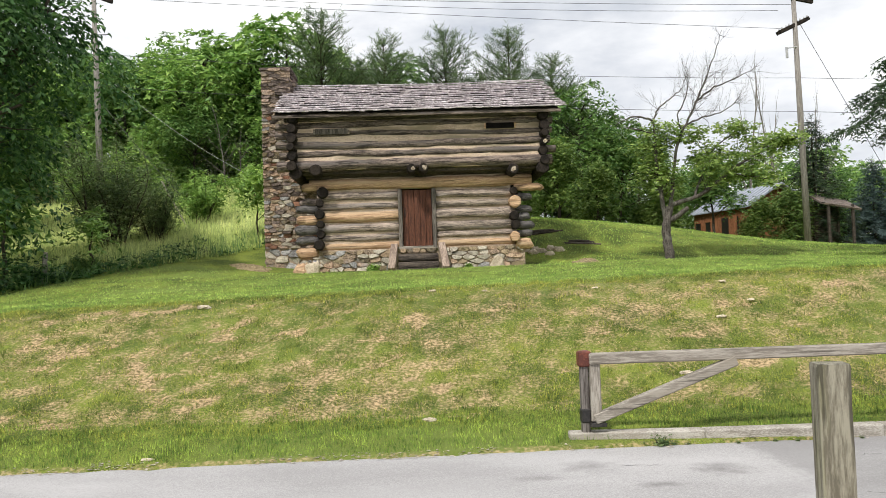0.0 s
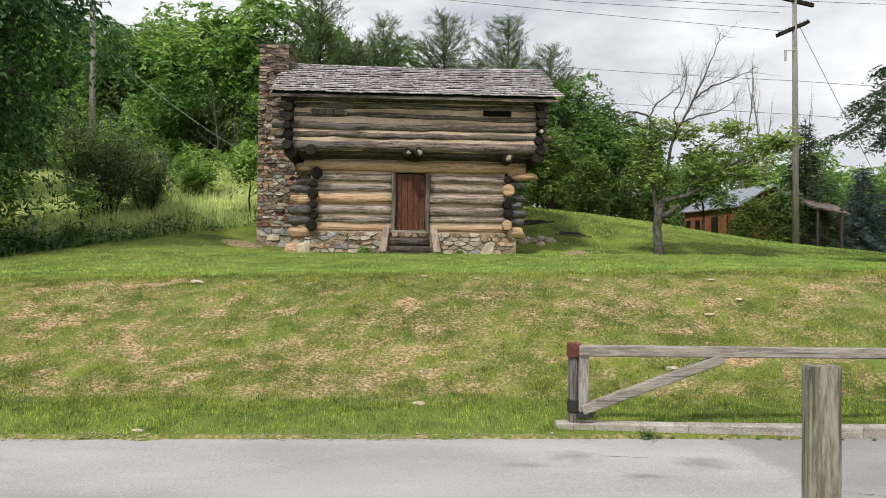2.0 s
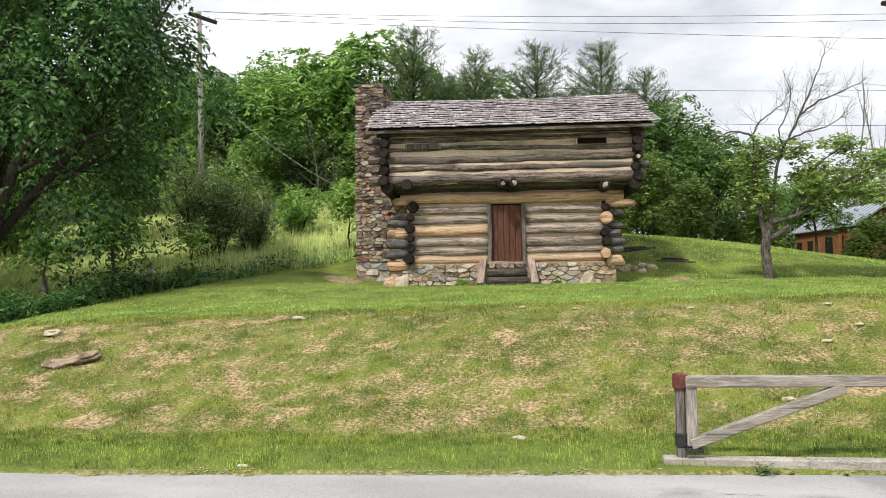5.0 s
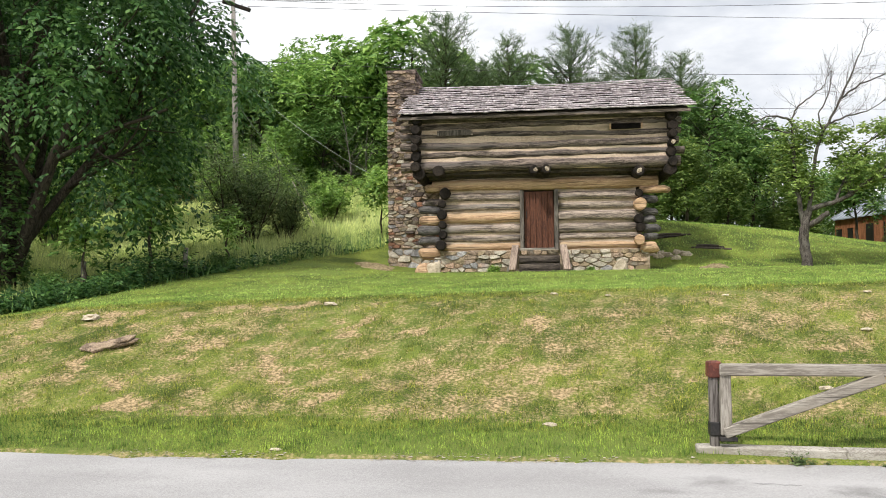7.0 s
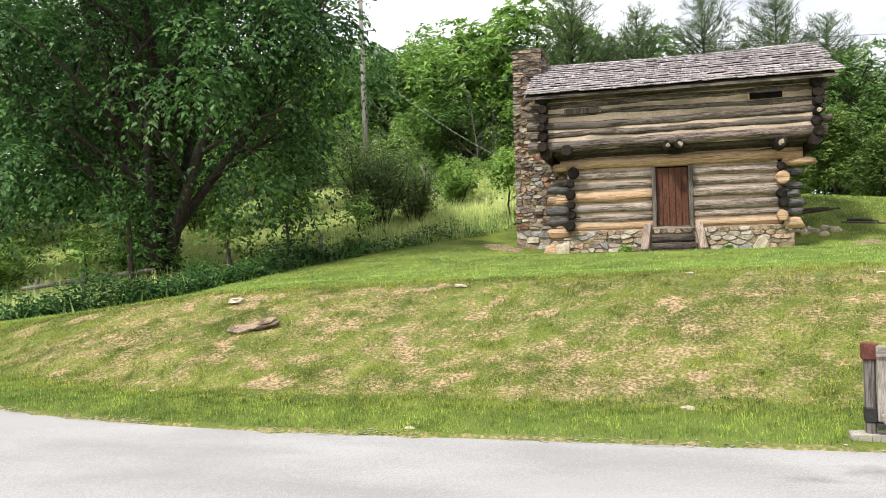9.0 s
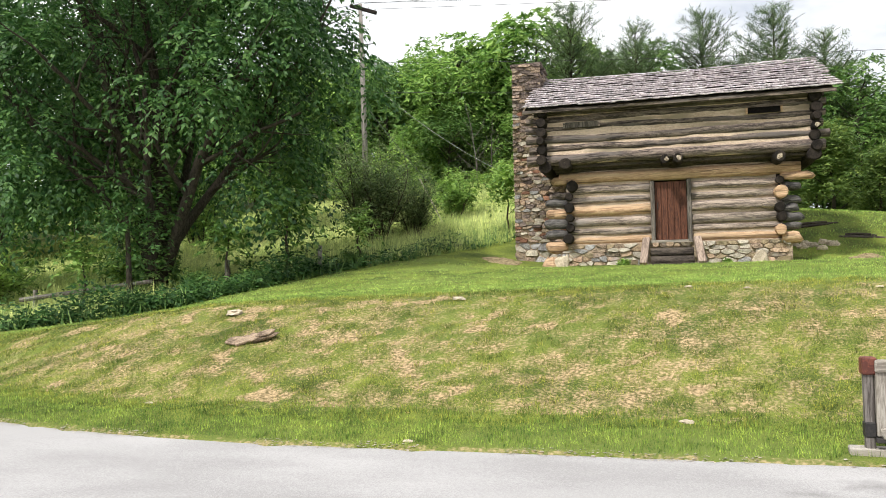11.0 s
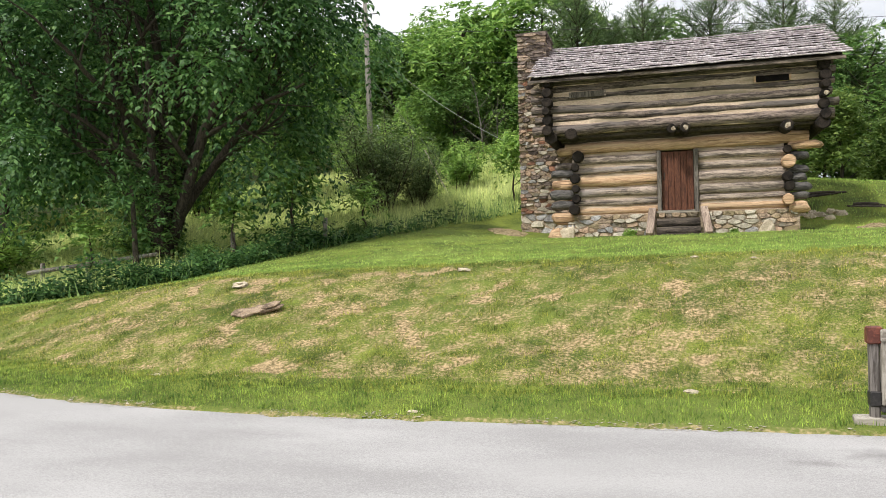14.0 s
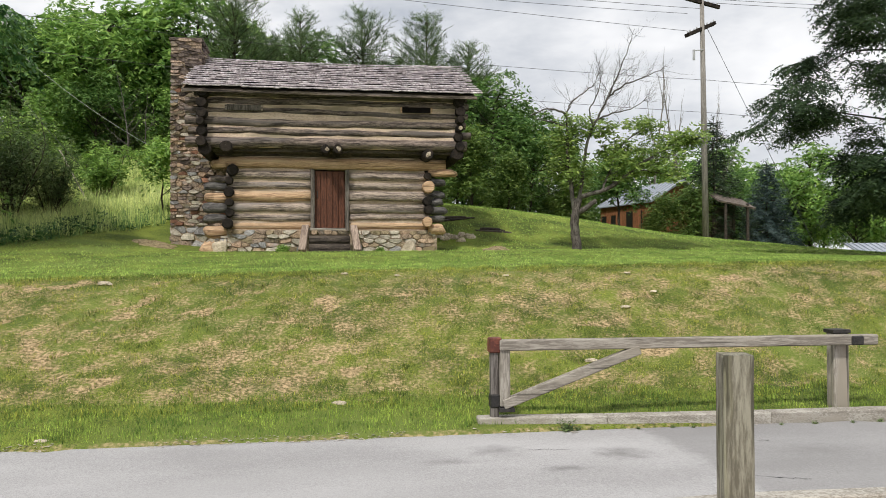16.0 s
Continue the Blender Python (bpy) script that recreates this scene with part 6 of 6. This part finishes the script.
rock(3.0, 26.4, 0.5, 0.2, 0.36, 33, "pale triangular foundation boulder", M_ROCK)
M_HEAP = mat("dry_heap", (0.14, 0.105, 0.055), (0.44, 0.35, 0.20), 9, 0.95, 0.9, (1, 1, 1), 40, 0.0, dist=0.03)


def mound(x, y, w, d, h, seed, label, name):
    """A low heap that runs out into the grass."""
    rng = np.random.RandomState(seed)
    v = [(x, y, float(height(x, y)) + h)]
    n = 22
    for k in range(1, 6):
        for i in range(n):
            t = 6.283 * i / n
            r = k / 5 * (1 + 0.22 * math.sin(2 * t + seed) + 0.12 * math.sin(5 * t) + 0.05 * rng.randn())
            px, py = x + w / 2 * r * math.cos(t), y + d / 2 * r * math.sin(t)
            v.append((px, py, float(height(px, py)) + h * max(0, 1 - (k / 5) ** 1.5) + 0.05 * rng.rand() - 0.02 - 0.05 * (k == 5)))
    f = [(0, 1 + i, 1 + (i + 1) % n) for i in range(n)]
    f += [(1 + k * n + i, 1 + (k + 1) * n + i, 1 + (k + 1) * n + (i + 1) % n, 1 + k * n + (i + 1) % n) for k in range(4) for i in range(n)]
    return thing(name, Geo().add(v, f), M_HEAP, (x, y, float(height(x, y))), label, "mound")


mound(-5.35, 27.5, 1.5, 1.6, 0.07, 3, "heap of dry soil and leaves by the chimney", "soil_heap")
mound(6.1, 26.9, 1.3, 1.4, 0.17, 5, "small mound of dry straw on the lawn", "straw_mound")
for i in range(9):
    rock(4.4 + 0.16 * i + fr.uniform(-0.1, 0.1), 29.3 + fr.uniform(-0.4, 0.4), 0.34, 0.3, 0.14, 40 + i, "loose flat stone behind the cabin", M_ROCK)
LOGS = (((4.5, 31.6), (6.3, 31.9), 0.0), ((4.7, 31.4), (6.0, 31.8), 0.0), ((4.8, 31.55), (5.9, 31.75), 0.08), ((6.0, 30.3), (7.4, 30.1), 0.0), ((6.3, 30.5), (7.2, 30.35), 0.0), ((6.2, 30.35), (7.0, 30.3), 0.06))
for i, (p, q, up) in enumerate(LOGS):
    mid = ((p[0] + q[0]) / 2, (p[1] + q[1]) / 2)
    pts = [(*c, float(height(*c)) + 0.02 + up) for c in (p, mid, q)]
    thing("loose_log", Geo().add(*tube(pts, [0.05, 0.065, 0.04], 8, True, 0.08, i)), M_LOGDARK, pts[0], "grey log lying on the grass", "log", "loose logs")
for i in range(7):
    rock(19.0 + i * 0.55 + fr.uniform(-0.2, 0.2), 40.2 + fr.uniform(-0.5, 0.5), 0.5, 0.4, 0.3, 60 + i, "grey stone by the pole")
for i, (x, y) in enumerate(((10.8, 40), (11.3, 40.2), (12.6, 40), (13.0, 40.1))):
    rock(x, y, 0.6, 0.4, 0.3, 70 + i, "pale stone at the lawn's far edge")
pl = bush(91, 0.22, 0.3, "small leafy green plant against the foundation", L_LIGHT, 0.11, 9, 5, "plants at the foundation", "plant", 0.12, "plant")
place(pl, -1.15, 26.2, 0, 0, 0.85)
copy_thing(pl, spot(2.0, 26.2, 0, 60, 0.7))
kw = bush(92, 0.2, 0.25, "scrappy weed growing along the kerb", L_BUSH, 0.07, 6, 2, "weeds along the kerb", "weed", 0.1, "weed")
place(kw, 2.3, 7.27, 0, 0, 0.38)
for i, (x, y, s) in enumerate(((2.0, 7.31, 0.3), (2.55, 7.27, 0.3), (3.0, 7.22, 0.34), (3.55, 7.2, 0.3), (4.45, 7.17, 0.3), (2.15, 7.3, 0.4), (2.42, 7.28, 0.45), (3.35, 7.24, 0.35), (3.9, 7.2, 0.4), (4.15, 7.2, 0.3), (4.8, 7.16, 0.4), (5.2, 7.15, 0.3), (5.5, 7.15, 0.42), (5.8, 7.15, 0.35), (1.8, 7.33, 0.25))):
    copy_thing(kw, pose(x, y, 0.0, 0, 0, 50 * i) @ Matrix.Diagonal((s, s, s, 1)))

# ---- grass ----
def blades(name, label, material, n, xr, yr, h, w, seed, chance, tilt=0.35, tufts=0.0, rough=0.42):
    """n upright triangles on the land, kept where chance(x, y) allows."""
    rng = np.random.RandomState(seed)
    x = rng.uniform(*xr, n)
    y = rng.uniform(*yr, n)
    keep = rng.rand(n) < chance(x, y)
    x, y = x[keep], y[keep]
    n = len(x)
    z = turf(x, y)
    a = rng.uniform(0, 2 * np.pi, n)
    hh = h * rng.uniform(0.45, 1.25, n)
    if tufts:
        hh = hh * np.clip(1 + tufts * fbm(x, y, 9, 61, 2), 0.3, 2.2)
    P = np.stack([x, y, z - 0.02], 1)
    side = np.stack([np.cos(a), np.sin(a), 0 * a], 1) * (w * rng.uniform(0.6, 1.3, n) / 2)[:, None]
    b = rng.uniform(0, 2 * np.pi, n)
    t = np.abs(tilt * rng.randn(n)).clip(0, 1.45) if tilt < 0.9 else rng.uniform(0.75, 1.5, n)
    tip = np.stack([np.cos(b) * np.sin(t), np.sin(b) * np.sin(t), np.cos(t)], 1) * (hh + 0.02)[:, None]
    nn = unit(np.array((0, -0.5, 1.0)) + rough * rng.randn(n, 3))
    tri = np.stack([P - side, P + side, P + tip], 1)
    facing = np.cross(tri[:, 1] - tri[:, 0], tri[:, 2] - tri[:, 0])[:, 1] > 0
    tri[facing] = tri[facing][:, ::-1]
    me = quads_mesh(name, tri, material)
    me.polygons.foreach_set("use_smooth", np.ones(n, dtype=bool))
    me.normals_split_custom_set_from_vertices(np.repeat(nn, 3, 0).tolist())
    ob = new(name, me)
    return tagged(ob, label, "grass", kind="stuff")


def on_verge(x, y):
    d = y - road_edge(x)
    return np.where((d > 0.06) & (d < 1.5), np.clip(1.15 - 0.9 * np.maximum(0, d - 0.6), 0, 1), 0) * np.where((x > 1.4) & (y < 7.4), 0, 1)


def on_bank_green(x, y):
    d = y - road_edge(x)
    return np.where((d > 0.8) & (y < 13.6), 1.1 - 1.05 * dryness(x, y), 0)


def on_bank_dry(x, y):
    d = y - road_edge(x)
    return np.where((d > 0.25) & (y < 13.4), (0.3 * (d > 1.3) + 0.9 * dryness(x, y)) * np.where(dryness(x, y) > 0.85, 0.5, 1), 0)


blades("verge_grass", "bright green uncut grass along the road edge", L_GRASS, 260000, (-15, 11), (7.2, 11.5), 0.05, 0.009, 1, on_verge, 0.5, 0.5, 0.6)
blades("bank_grass", "short green grass on the bank", L_BANK, 480000, (-14, 10.5), (7.9, 13.6), 0.042, 0.009, 2, on_bank_green, 0.75, 0.8, 0.6)
blades("bank_straw", "dry straw-coloured grass on the bank", L_STRAW, 330000, (-14, 10.5), (7.3, 13.4), 0.055, 0.006, 3, on_bank_dry, 1.0, 0.5, 0.55)
blades("lawn_grass", "mown green lawn grass", L_LAWN_SUNLIT, 200000, (-14, 18), (12.9, 27), 0.042, 0.017, 4, lambda x, y: np.clip(1.3 - (y - 13) / 12, 0.2, 1) * np.where((x > -3.3) & (x < 4.2) & (y > 25.6), 0, 1), 0.5, 0.3)


blades("far_lawn_grass", "mown green lawn grass beyond the cabin", L_LAWN_SUNLIT, 60000, (4.4, 26), (26, 42), 0.06, 0.035, 14, lambda x, y: 0.9 + 0 * x)


def in_field(x, y):
    edge = np.interp(y, (15, 18, 24, 31, 34, 50), (-14.5, -11.8, -9.3, -5.9, -4.5, 0))
    return np.where(x < edge - np.interp(y, (15, 22, 27), (2.6, 2.2, 0.2)), 1.0, 0.0)


blades("meadow_grass", "tall pale green meadow grass on the hillside", L_MEADOW, 165000, (-34, -3), (17, 48), 0.55, 0.02, 5, in_field, 0.6, 0.6)


def field_rim(x, y):
    edge = np.interp(y, (15, 18, 24, 31, 34), (-14.5, -11.8, -9.3, -5.9, -4.5))
    d = edge - x
    return np.where((d > 0) & (d < 3.0 + 0 * y), 1.0 - d / 3.6, 0.0)


rng = np.random.RandomState(8)
wx, wy = rng.uniform(-21, -4, 60000), rng.uniform(15, 34, 60000)
ok = rng.rand(60000) < field_rim(wx, wy) * np.interp(wy, (15, 22, 26, 34), (1.0, 1.0, 0.28, 0.06))
wx, wy = wx[ok], wy[ok]
W = np.stack([wx, wy, height(wx, wy) + rng.rand(len(wx)) ** 1.5 * (0.42 + 0.5 * fbm(wx, wy, 1.2, 77, 2)).clip(0.08, 1.1) * np.interp(wy, (15, 22, 26, 34), (1.5, 1.35, 0.7, 0.45))], 1)
WV = sprays(W, rng.randn(len(wx), 3) * 0.6 + np.array((0, 0, 0.6)), rng, 0.35, 2, 0.14, 0.5, 0.4)
# Both weed colours are chosen dark to carry the shade under the big tree.
tagged(new("leafy_weeds", quads_mesh("leafy_weeds", WV, L_WALNUT)), "leafy weeds along the lawn edge, coloured dark for tree shade", "weeds", kind="stuff")
blades("field_weeds", "green weeds where lawn meets field", L_FOREST2, 8000, (-20, -4), (15, 34), 0.55, 0.05, 6, field_rim, 0.4)
